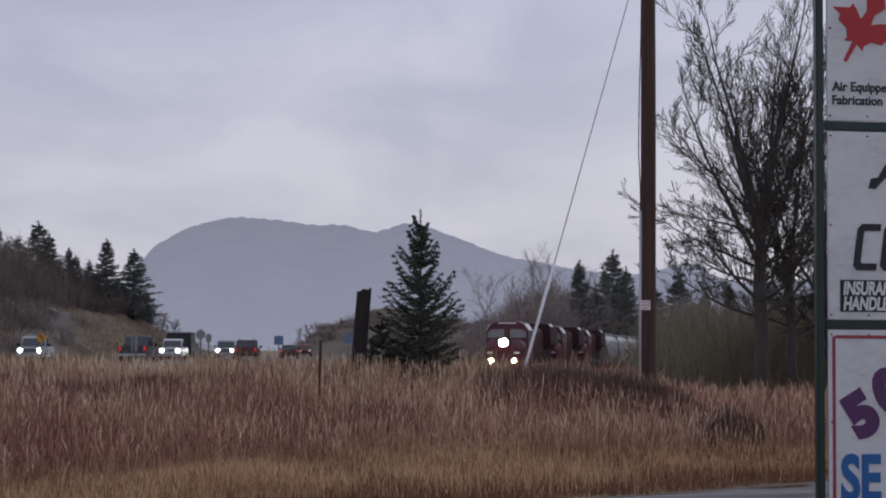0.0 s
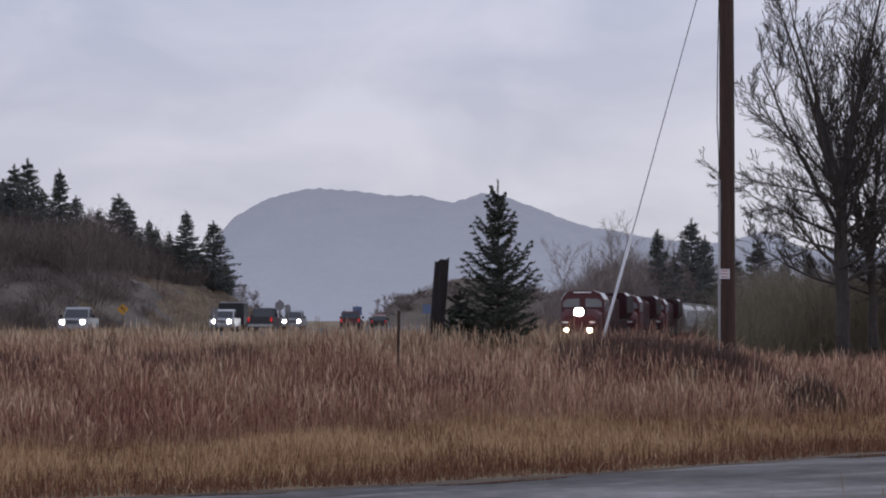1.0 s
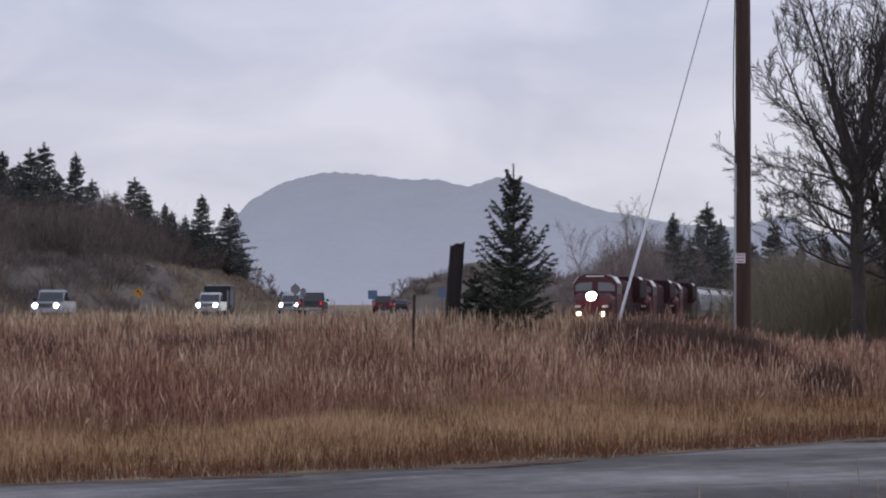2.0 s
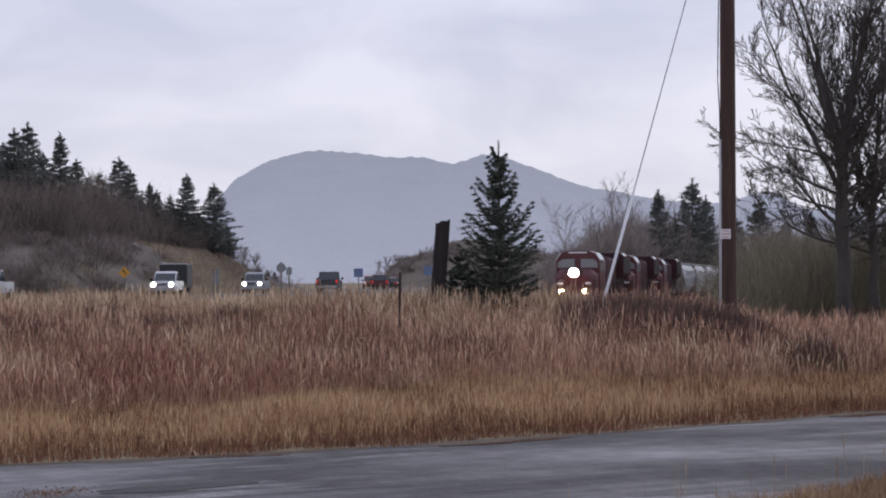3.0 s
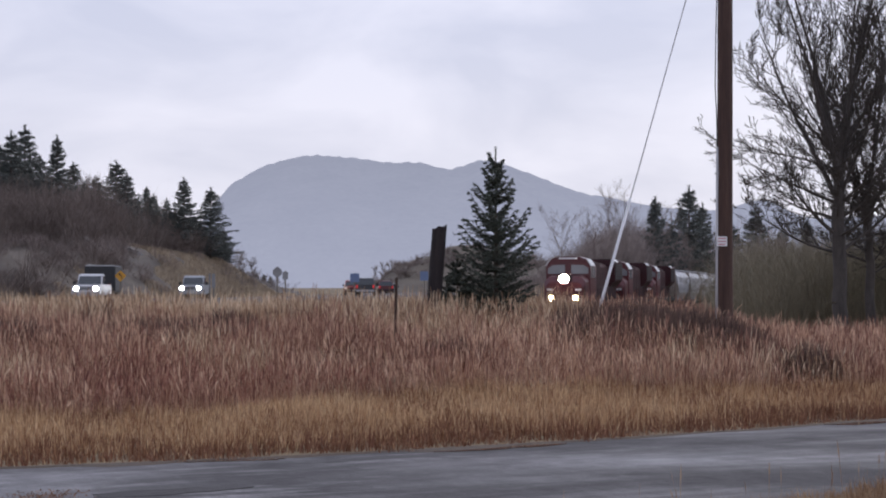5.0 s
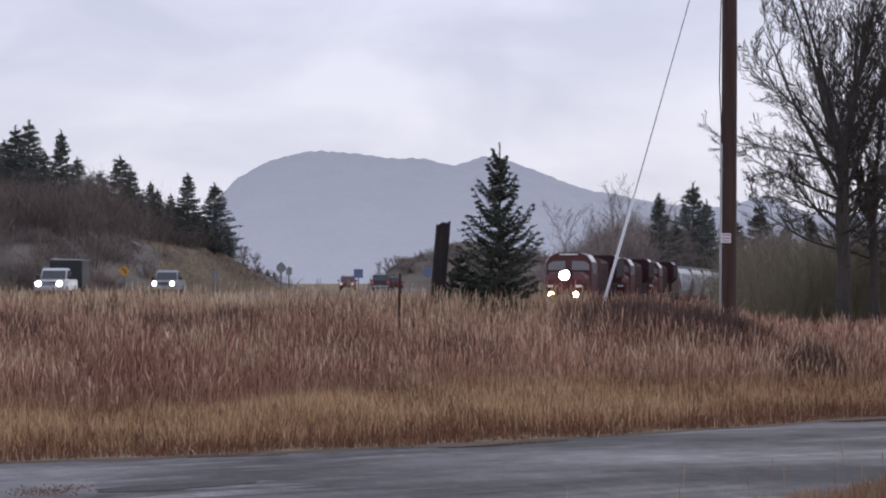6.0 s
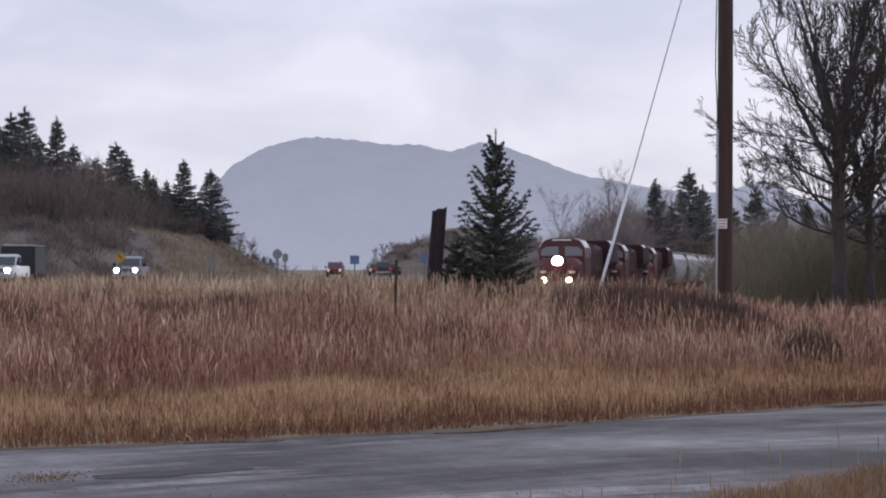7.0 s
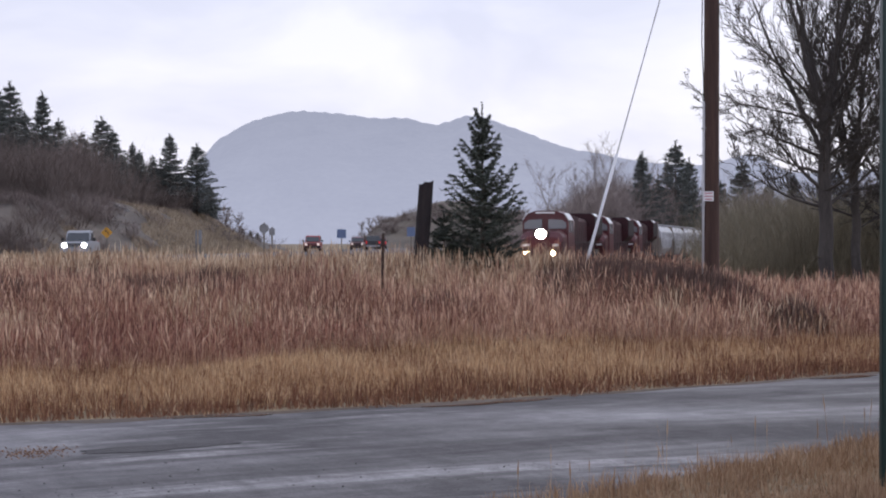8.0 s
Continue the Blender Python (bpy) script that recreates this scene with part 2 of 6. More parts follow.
M_WHITE = material("sign_white_paint", [(0.72, 0.72, 0.74), (0.8, 0.8, 0.8)], 4, 0.5)


# ---- mesh helpers ----
def box(bm, c, s, m=None, taper=(1, 1)):
    """A box centred at c with full sizes s; taper scales the top in x and y."""
    vs = []
    for z in (-1, 1):
        for x, y in ((-1, -1), (1, -1), (1, 1), (-1, 1)):
            tx, ty = taper if z > 0 else (1, 1)
            v = Vector((c[0] + x * s[0] / 2 * tx, c[1] + y * s[1] / 2 * ty, c[2] + z * s[2] / 2))
            vs.append(bm.verts.new(m @ v if m else v))
    for f in ((3, 2, 1, 0), (4, 5, 6, 7), (0, 1, 5, 4), (1, 2, 6, 5), (2, 3, 7, 6), (3, 0, 4, 7)):
        bm.faces.new([vs[i] for i in f])


def tube(bm, p0, p1, r0, r1, n=8, caps=True):
    p0, p1 = Vector(p0), Vector(p1)
    d = (p1 - p0).normalized()
    u = d.orthogonal().normalized()
    v = d.cross(u)
    rings = []
    for p, r in ((p0, r0), (p1, r1)):
        rings.append([bm.verts.new(p + (u * math.cos(a) + v * math.sin(a)) * r) for a in (2 * math.pi * i / n for i in range(n))])
    for i in range(n):
        bm.faces.new((rings[0][i], rings[0][(i + 1) % n], rings[1][(i + 1) % n], rings[1][i]))
    if caps:
        bm.faces.new(rings[0][::-1])
        bm.faces.new(rings[1])


def prism(bm, outline, y0, y1, m=None):
    """Extrude an outline of (x, z) pairs from y0 to y1."""
    a = [bm.verts.new(m @ Vector((x, y0, z)) if m else (x, y0, z)) for x, z in outline]
    b = [bm.verts.new(m @ Vector((x, y1, z)) if m else (x, y1, z)) for x, z in outline]
    bm.faces.new(a)
    bm.faces.new(b[::-1])
    k = len(a)
    for i in range(k):
        bm.faces.new((a[i], b[i], b[(i + 1) % k], a[(i + 1) % k]))


def finish(bm, name, mat, bevel=0.0, smooth=False):
    bmesh.ops.recalc_face_normals(bm, faces=bm.faces)
    if bevel:
        bmesh.ops.bevel(bm, geom=list(bm.edges), offset=bevel, segments=2, affect='EDGES', clamp_overlap=True)
    me = bpy.data.meshes.new(name)
    bm.to_mesh(me)
    bm.free()
    me.materials.append(mat)
    if smooth:
        for p in me.polygons:
            p.use_smooth = True
    return me


def part(name, bm, mat, parent, label="", bevel=0.0, smooth=False):
    ob = new(name, finish(bm, name, mat, bevel, smooth))
    ob.parent = parent
    if label:
        tagged(ob, label)
    return ob


def raw_mesh(name, verts, faces, mat, smooth=False):
    """A mesh from numpy arrays of vertices and equal-length faces."""
    me = bpy.data.meshes.new(name)
    verts = np.asarray(verts, dtype=np.float32)
    faces = np.asarray(faces, dtype=np.int32)
    k = faces.shape[1]
    me.vertices.add(len(verts))
    me.vertices.foreach_set("co", verts.ravel())
    me.loops.add(faces.size)
    me.loops.foreach_set("vertex_index", faces.ravel())
    me.polygons.add(len(faces))
    me.polygons.foreach_set("loop_start", np.arange(0, faces.size, k, dtype=np.int32))
    me.polygons.foreach_set("loop_total", np.full(len(faces), k, dtype=np.int32))
    if smooth:
        me.polygons.foreach_set("use_smooth", np.ones(len(faces), dtype=bool))
    me.update(calc_edges=True)
    me.materials.append(mat)
    return me


# ---- the land ----
def smooth_step(a, b, x):
    t = np.clip((np.asarray(x, float) - a) / (b - a), 0, 1)
    return t * t * (3 - 2 * t)


def wave_noise(x, y, scale, seed):
    """Smooth cheap noise in -1..1 from a few crossed waves."""
    rs = np.random.RandomState(seed)
    out = 0
    for i in range(6):
        a = rs.uniform(0, 2 * np.pi)
        k = rs.uniform(0.6, 1.8) / scale
        out = out + np.sin((x * np.cos(a) + y * np.sin(a)) * k * 2 * np.pi + rs.uniform(0, 6.28))
    return out / 3.2


HWY_Z = 0.70
ONCOMING = [(-24, -8.6, 400), (-19, -8.6, 345), (-14, -9.4, 290), (-9, -10.5, 240), (-6, -12.0, 215), (-3, -13.6, 193), (0, -14.3, 173.5), (1, -14.9, 167), (3, -17.4, 155), (4.5, -19.8, 145),
            (6.5, -22.6, 132), (8, -24.7, 122), (9.5, -26.9, 113), (11, -30.0, 105), (13, -36.0, 96), (16, -48, 83), (20, -66, 68)]
OUTBOUND = [(-8, -46, 66), (-5, -33, 84), (-2.5, -22.8, 103), (0, -16.3, 122), (1, -14.0, 131), (1.5, -13.1, 135), (3.5, -9.9, 158), (4.5, -8.7, 172), (6.5, -7.8, 205),
            (8, -8.0, 230), (12, -8.6, 290), (16, -9.5, 350)]


def along(path, t):
    """Place and heading on a lane at its own clock t."""
    ts = [p[0] for p in path]

    def at(u):
        u = min(max(u, ts[0]), ts[-1])
        i = max(1, min(len(ts) - 1, int(np.searchsorted(ts, u))))
        # Catmull-Rom through the lane's knots
        p = [np.array(path[max(0, min(len(path) - 1, j))][1:]) for j in (i - 2, i - 1, i, i + 1)]
        q = [ts[max(0, min(len(path) - 1, j))] for j in (i - 2, i - 1, i, i + 1)]
        s = (u - q[1]) / (q[2] - q[1])
        m1 = (p[2] - p[0]) / max(1e-6, q[2] - q[0]) * (q[2] - q[1])
        m2 = (p[3] - p[1]) / max(1e-6, q[3] - q[1]) * (q[2] - q[1])
        return (2 * s**3 - 3 * s**2 + 1) * p[1] + (s**3 - 2 * s**2 + s) * m1 + (-2 * s**3 + 3 * s**2) * p[2] + (s**3 - s**2) * m2
    a, b, c = at(t - 0.15), at(t), at(t + 0.15)
    d = c - a
    return b[0], b[1], math.degrees(math.atan2(d[1], d[0])) - 90


HWY_Y = np.array([p[2] for p in ONCOMING][::-1], float)
HWY_X = np.array([p[1] for p in ONCOMING][::-1], float)


def hill_rise(x, y):
    """Height of the cut bank west of the highway over the plain."""
    edge = np.interp(y, HWY_Y, HWY_X) - 6.5 - 8 * smooth_step(150, 95, y)
    d = edge - x
    z = np.where(d > 0, 0.60 * np.clip(d, 0, 7) + 0.21 * np.clip(d - 7, 0, 24) + 0.12 * np.clip(d - 31, 0, 80), 0)
    z = z * (1 + 0.10 * wave_noise(x, y, 14, 5)) * smooth_step(60, 100, y) * smooth_step(262, 192, y)
    return z


def ground_z(x, y):
    """Height of the plain: flat by the road, a grassy rise, the highway's shelf and the railway's hollow."""
    x, y = np.asarray(x, float), np.asarray(y, float)
    foot = 24.2 + 0.45 * np.clip(x, -9, 12)
    up = np.clip((y - foot) / np.maximum(33.0 - foot + 0.25 * np.clip(x - 3, 0, 20), 3.0), 0, 1)
    crest = 0.82 - 0.55 * smooth_step(4.0, 7.0, x)
    rise = crest * (0.35 * up + 0.65 * smooth_step(0, 1, up)) * (1 - 0.55 * smooth_step(36, 48, y))
    rise = rise + (0.07 * wave_noise(x, y, 5, 2) + 0.03 * wave_noise(x, y, 1.6, 12)) * smooth_step(24, 29, y)
    shelf = 0.18 * smooth_step(60, 110, y) * (1 - smooth_step(-4, 6, x - (y - 110) * 0.03))
    hollow = -1.4 * smooth_step(40, 85, y) * smooth_step(-4, 5, x - 0.01 * (y - 60))
    return rise + shelf + hollow


def build_ground():
    ys = np.concatenate([np.linspace(-40, 8, 14), np.linspace(9, 60, 110), np.linspace(61, 330, 130), np.geomspace(345, 4600, 24)])
    us = np.linspace(-1, 1, 141)
    half = np.maximum(40, np.abs(ys) * 0.9 + 30)
    X = us[None, :] ** 3 * 0.55 * half[:, None] + us[None, :] * 0.45 * half[:, None]
    Y = np.repeat(ys[:, None], len(us), 1)
    Z = ground_z(X, Y) + hill_rise(X, Y)
    v = np.stack([X, Y, Z], -1).reshape(-1, 3)
    i = np.arange(len(ys) - 1)[:, None] * len(us) + np.arange(len(us) - 1)[None, :]
    f = np.stack([i, i + 1, i + 1 + len(us), i + len(us)], -1).reshape(-1, 4)
    me = raw_mesh("ground", v, f, M_SOIL, True)
    me.materials.append(M_BANK)
    rock = (hill_rise(X, Y).reshape(-1)[f].mean(1) > 0.35).astype(np.int32)
    me.polygons.foreach_set("material_index", rock)
    return tagged(new("ground", me), "dry brown late-autumn field with a grassy rise and cut bank", "ground", kind="structure")


ground = build_ground()


def road_far(x):
    """The far kerbless edge of the side road, as y over x."""
    return 17.6 + 0.58 * x + 0.027 * x * x


def road_near(x):
    return 10.2 + 1.03 * x + 0.035 * x * x


def build_road():
    xs = np.linspace(-26, 40, 100)
    far = road_far(np.clip(xs, -14, 40)) + 0.10 * wave_noise(xs, xs * 0, 1.3, 8)
    near = np.where(xs < -2.5, np.maximum(-12, 7.7 + 1.3 * (xs + 2.5)), np.minimum(road_near(np.clip(xs, -2.5, 40)), far - 4.6)) + 0.06 * wave_noise(xs, xs * 0, 0.9, 9)
    ts = np.linspace(0, 1, 24)
    Y = near[None, :] * (1 - ts[:, None]) + far[None, :] * ts[:, None]
    X = np.repeat(xs[None, :], len(ts), 0)
    Z = 0.006 + 0.05 * np.sin(ts * np.pi)[:, None] + 0 * X
    v = np.stack([X, Y, Z], -1).reshape(-1, 3)
    i = np.arange(len(ts) - 1)[:, None] * len(xs) + np.arange(len(xs) - 1)[None, :]
    f = np.stack([i, i + 1, i + 1 + len(xs), i + len(xs)], -1).reshape(-1, 4)
    tagged(new("road", raw_mesh("road", v, f, M_ASPHALT, True)), "wet grey patched asphalt side road with ragged edges", "road", kind="structure")
    # muddy strip where the tyres have cut the verge
    ts = np.linspace(0, 1, 5)
    xm = np.linspace(-20, 30, 160)
    edge = road_far(np.clip(xm, -14, 40))
    w = 0.10 + 0.26 * np.maximum(0, wave_noise(xm, xm * 0, 1.9, 4)) + 0.05 * wave_noise(xm, xm * 0, 0.5, 6)
    Y = edge[None, :] + (ts[:, None] - 0.72) * np.maximum(0.05, w)[None, :] * 2
    X = np.repeat(xm[None, :], 5, 0)
    Z = 0.002 + 0.022 * np.sin(ts * np.pi)[:, None] + 0 * X
    v = np.stack([X, Y, Z], -1).reshape(-1, 3)
    i = np.arange(4)[:, None] * len(xm) + np.arange(len(xm) - 1)[None, :]
    f = np.stack([i, i + 1, i + 1 + len(xm), i + len(xm)], -1).reshape(-1, 4)
    tagged(new("road_shoulder", raw_mesh("road_shoulder", v, f, M_MUD, True)), "muddy dark shoulder along the side road", "shoulder", kind="structure")


build_road()


def road_z(x, y):
    """Height of the cambered asphalt."""
    x = np.asarray(x, float)
    far = road_far(np.clip(x, -14, 40))
    near = np.where(x < -2.5, np.maximum(-12, 7.7 + 1.3 * (x + 2.5)), np.minimum(road_near(np.clip(x, -2.5, 40)), far - 4.6))
    return 0.006 + 0.05 * np.sin(np.pi * np.clip((y - near) / (far - near), 0, 1))


def flat_blot(name, x, y, w, d, z, mat, label, category, seed, turn=28):
    """A thin irregular sheet lying on the road."""
    k = 40
    a = np.linspace(0, 2 * np.pi, k, endpoint=False)
    r = 1 + 0.16 * np.sin(2 * a + seed) + 0.12 * np.sin(3 * a + 2.1 * seed) + 0.08 * np.sin(7 * a + seed)
    c, sn = math.cos(radians(turn)), math.sin(radians(turn))
    u, v = np.cos(a) * r * w, np.sin(a) * r * d
    top = np.c_[x + u * c - v * sn, y + u * sn + v * c, np.full(k, z)]
    top[:, 2] += road_z(top[:, 0], top[:, 1])
    low = top.copy()
    low[:, 2] -= 0.03
    me = bpy.data.meshes.new(name)
    side = [(i, (i + 1) % k, k + (i + 1) % k, k + i) for i in range(k)]
    me.from_pydata([tuple(p) for p in np.concatenate([top, low])], [], [tuple(range(k))] + side)
    me.materials.append(mat)
    return tagged(new(name, me), label, category, kind="structure")


flat_blot("puddle", 0.45, 17.62, 0.66, 0.27, 0.005, M_PUDDLE, "shallow muddy puddle at the asphalt's edge", "puddle", 1.0)
flat_blot("puddle", -1.95, 16.42, 0.42, 0.17, 0.005, M_PUDDLE, "shallow muddy puddle at the asphalt's edge", "puddle", 2.3, 22)
flat_blot("puddle", 4.75, 20.6, 0.45, 0.2, 0.005, M_PUDDLE, "shallow muddy puddle at the asphalt's edge", "puddle", 3.9, 35)
flat_blot("asphalt_patch", -2.15, 13.5, 0.55, 0.22, 0.004, M_PATCH, "dark worn repair patch in the asphalt", "road", 0.6, 24)


def road_litter():
    rs = np.random.RandomState(37)
    x, y = -3.0 + rs.normal(0, 0.14, 500), 13.25 + rs.normal(0, 0.22, 500)
    blades("leaf_litter", np.c_[x, y], road_z(x, y) + 0.002, rs.uniform(0.005, 0.012, 500), rs.uniform(0.008, 0.018, 500), 0.9, M_LITTER,
           "small heap of wet orange leaf litter on the road", "litter", ((0, 0.6), (0.5, 1.0)), 38)
    x, y = rs.uniform(-3.6, 1.0, 260), rs.uniform(9.5, 12.6, 260)
    m = y > 10.6 + 1.1 * np.clip(x, -2.5, 5)
    x, y = x[m], y[m]
    V, F = [], []
    for px, py in zip(x, y):
        r, o = 0.0035 + 0.006 * rs.uniform(0, 1) ** 3, len(V)
        for dx, dy, dz in ((1, 0, 0), (0, 1, 0), (-1, 0, 0), (0, -1, 0), (0, 0, 1), (0, 0, -1)):
            k = r * rs.uniform(0.7, 1.3)
            V.append((px + dx * k, py + dy * k, float(road_z(px, py)) + k * 0.4 + dz * k * 0.8))
        F += [(o + i, o + (i + 1) % 4, o + 4) for i in range(4)] + [(o + (i + 1) % 4, o + i, o + 5) for i in range(4)]
    tagged(new("road_gravel", raw_mesh("road_gravel", V, F, M_GRAVEL)), "scattered dark gravel on the wet asphalt", "gravel", kind="stuff")


def strip(path, left, right, z, name, mat, label, category):
    pts = [along(path, t)[:2] for t in np.linspace(path[0][0], path[-1][0], 90)]
    P = np.array(pts)
    T = np.gradient(P, axis=0)
    N = np.stack([-T[:, 1], T[:, 0]], 1) / np.linalg.norm(T, axis=1)[:, None]
    a, b = P + N * left, P + N * right
    v = np.concatenate([np.c_[a, np.full(len(a), z)], np.c_[b, np.full(len(b), z)], np.c_[a, np.full(len(a), z - 1.5)], np.c_[b, np.full(len(b), z - 1.5)]])
    k = len(P)
    i = np.arange(k - 1)
    f = np.concatenate([np.stack([i, i + 1, i + 1 + k, i + k], 1), np.stack([i + 2 * k, i + 1 + 2 * k, i + 1, i], 1), np.stack([i + k, i + k + 1, i + 1 + 3 * k, i + 3 * k], 1)])
    return tagged(new(name, raw_mesh(name, v, f, mat)), label, category, kind="structure")


strip(ONCOMING, -4.0, 11.5, HWY_Z, "highway", M_HWY, "grey wet two-way highway on a low embankment", "road")


# ---- mountain ridge and distant hills ----
def ridge_mesh(name, dist, depth, height, x0, x1, n, mat, seed, rough=1.0):
    """A ridge whose crest height over x comes from the height function; it slopes to the ground on both sides."""
    xs = np.linspace(x0, x1, n)
    rows = np.linspace(-1, 1, 31)
    h = height(xs)
    v = []
    for r in rows:
        prof = (1 - abs(r)) ** 0.8
        nz = wave_noise(xs, xs * 0 + r * depth, (x1 - x0) * 0.07, seed) * 0.05 + wave_noise(xs, xs * 0 + r * depth, (x1 - x0) * 0.02, seed + 1) * 0.018
        z = np.maximum(h, 0) * np.clip(prof + rough * nz * (1 - abs(r)) * (abs(r) > 0.01), 0, 1.0) + (abs(r) < 0.01) * rough * 0.006 * h * wave_noise(xs, xs * 0, (x1 - x0) * 0.006, seed + 2)
        v.append(np.stack([xs, np.full(n, dist + r * depth), z - 2.0], 1))
    v = np.concatenate(v)
    i = np.arange(len(rows) - 1)[:, None] * n + np.arange(n - 1)[None, :]
    f = np.stack([i, i + 1, i + 1 + n, i + n], -1).reshape(-1, 4)
    return raw_mesh(name, v, f, mat, True)


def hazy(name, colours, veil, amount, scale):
    """Distant forested slope, moist-air haze put in as emission: a rough surface under a glowing veil of air light,
    paler low down.
    """
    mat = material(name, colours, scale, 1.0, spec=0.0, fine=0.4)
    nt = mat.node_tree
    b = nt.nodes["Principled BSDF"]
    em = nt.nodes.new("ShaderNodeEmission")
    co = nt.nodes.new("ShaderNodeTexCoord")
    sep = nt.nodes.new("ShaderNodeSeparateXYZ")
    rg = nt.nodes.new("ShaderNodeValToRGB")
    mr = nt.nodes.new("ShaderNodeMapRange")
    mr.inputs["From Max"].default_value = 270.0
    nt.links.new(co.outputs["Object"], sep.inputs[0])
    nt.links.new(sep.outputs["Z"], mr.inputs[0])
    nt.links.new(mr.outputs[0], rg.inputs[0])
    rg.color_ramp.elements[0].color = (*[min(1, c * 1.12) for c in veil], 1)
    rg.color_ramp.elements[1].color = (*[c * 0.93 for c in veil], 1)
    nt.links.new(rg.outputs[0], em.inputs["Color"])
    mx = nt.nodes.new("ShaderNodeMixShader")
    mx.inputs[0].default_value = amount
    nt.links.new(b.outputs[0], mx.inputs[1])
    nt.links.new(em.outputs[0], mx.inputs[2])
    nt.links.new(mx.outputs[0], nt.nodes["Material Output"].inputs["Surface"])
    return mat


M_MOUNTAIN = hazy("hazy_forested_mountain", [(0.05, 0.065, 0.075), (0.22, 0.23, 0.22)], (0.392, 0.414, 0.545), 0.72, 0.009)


def bump_sum(x, terms):
    return sum(a * np.exp(-((x - c) / w) ** 2) for a, c, w in terms)


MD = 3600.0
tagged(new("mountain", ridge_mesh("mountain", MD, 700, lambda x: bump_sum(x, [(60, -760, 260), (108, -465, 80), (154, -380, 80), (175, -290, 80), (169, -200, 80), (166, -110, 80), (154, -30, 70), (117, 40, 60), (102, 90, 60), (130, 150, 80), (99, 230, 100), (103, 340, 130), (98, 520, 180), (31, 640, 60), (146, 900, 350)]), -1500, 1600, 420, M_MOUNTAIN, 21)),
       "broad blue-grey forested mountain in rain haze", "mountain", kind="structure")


# ---- plants ----
def blades(name, xy, z, height, width, lean, mat, label, category, profile, seed, curve=0.25):
    """Many thin blades in one mesh. profile: (share of height, share of width) from the root up; the tip is a point."""
    rs = np.random.RandomState(seed)
    n = len(xy)
    a = rs.uniform(0, 2 * np.pi, n)
    la = rs.uniform(0, 2 * np.pi, n)
    ln = np.abs(rs.normal(0, 1, n)) * lean
    side = np.stack([np.cos(a), np.sin(a), 0 * a], 1)
    lead = np.stack([np.cos(la) * ln, np.sin(la) * ln, 0 * a], 1)
    base = np.c_[xy, z]
    rows = []
    for s, w in profile:
        c = base + lead * (s * height)[:, None] * (1 - curve + curve * s)
        c[:, 2] += s * height * np.sqrt(np.clip(1 - ln ** 2 * s, 0.2, 1))
        rows += [c - side * (width * w / 2)[:, None], c + side * (width * w / 2)[:, None]]
    c = base + lead * height[:, None]
    c[:, 2] += height * np.sqrt(np.clip(1 - ln ** 2, 0.2, 1))
    rows.append(c)
    k = len(rows)
    v = np.stack(rows, 1).reshape(-1, 3)
    o = np.arange(n)[:, None] * k
    f = []
    for j in range(len(profile) - 1):
        f += [np.c_[o + 2 * j, o + 2 * j + 1, o + 2 * j + 3], np.c_[o + 2 * j, o + 2 * j + 3, o + 2 * j + 2]]
    f.append(np.c_[o + k - 3, o + k - 2, o + k - 1])
    return tagged(new(name, raw_mesh(name, v, np.concatenate(f), mat)), label, category, kind="stuff")


def tall_edge(x):
    """Where the mown strip ends and the tall grass begins."""
    line = np.interp(x, [-14, -9, -5.2, -3.8, -3.1, -2.1, -1.45, 0.1, 1.8, 4, 7, 14], [21.4, 21.6, 21.3, 21.0, 21.6, 23.1, 24.2, 25.2, 25.7, 26.3, 27.0, 29.0])
    return line + 0.22 * wave_noise(x, x * 0, 1.7, 31)


def scatter(n, y0, y1, seed, spread=0.33, pad=1.5):
    """Places over the view's wedge of the plain, evenly dense."""
    rs = np.random.RandomState(seed)
    y = np.sqrt(rs.uniform(y0 ** 2, y1 ** 2, n))
    x = rs.uniform(-1, 1, n) * (spread * y + pad)
    return x, y, rs


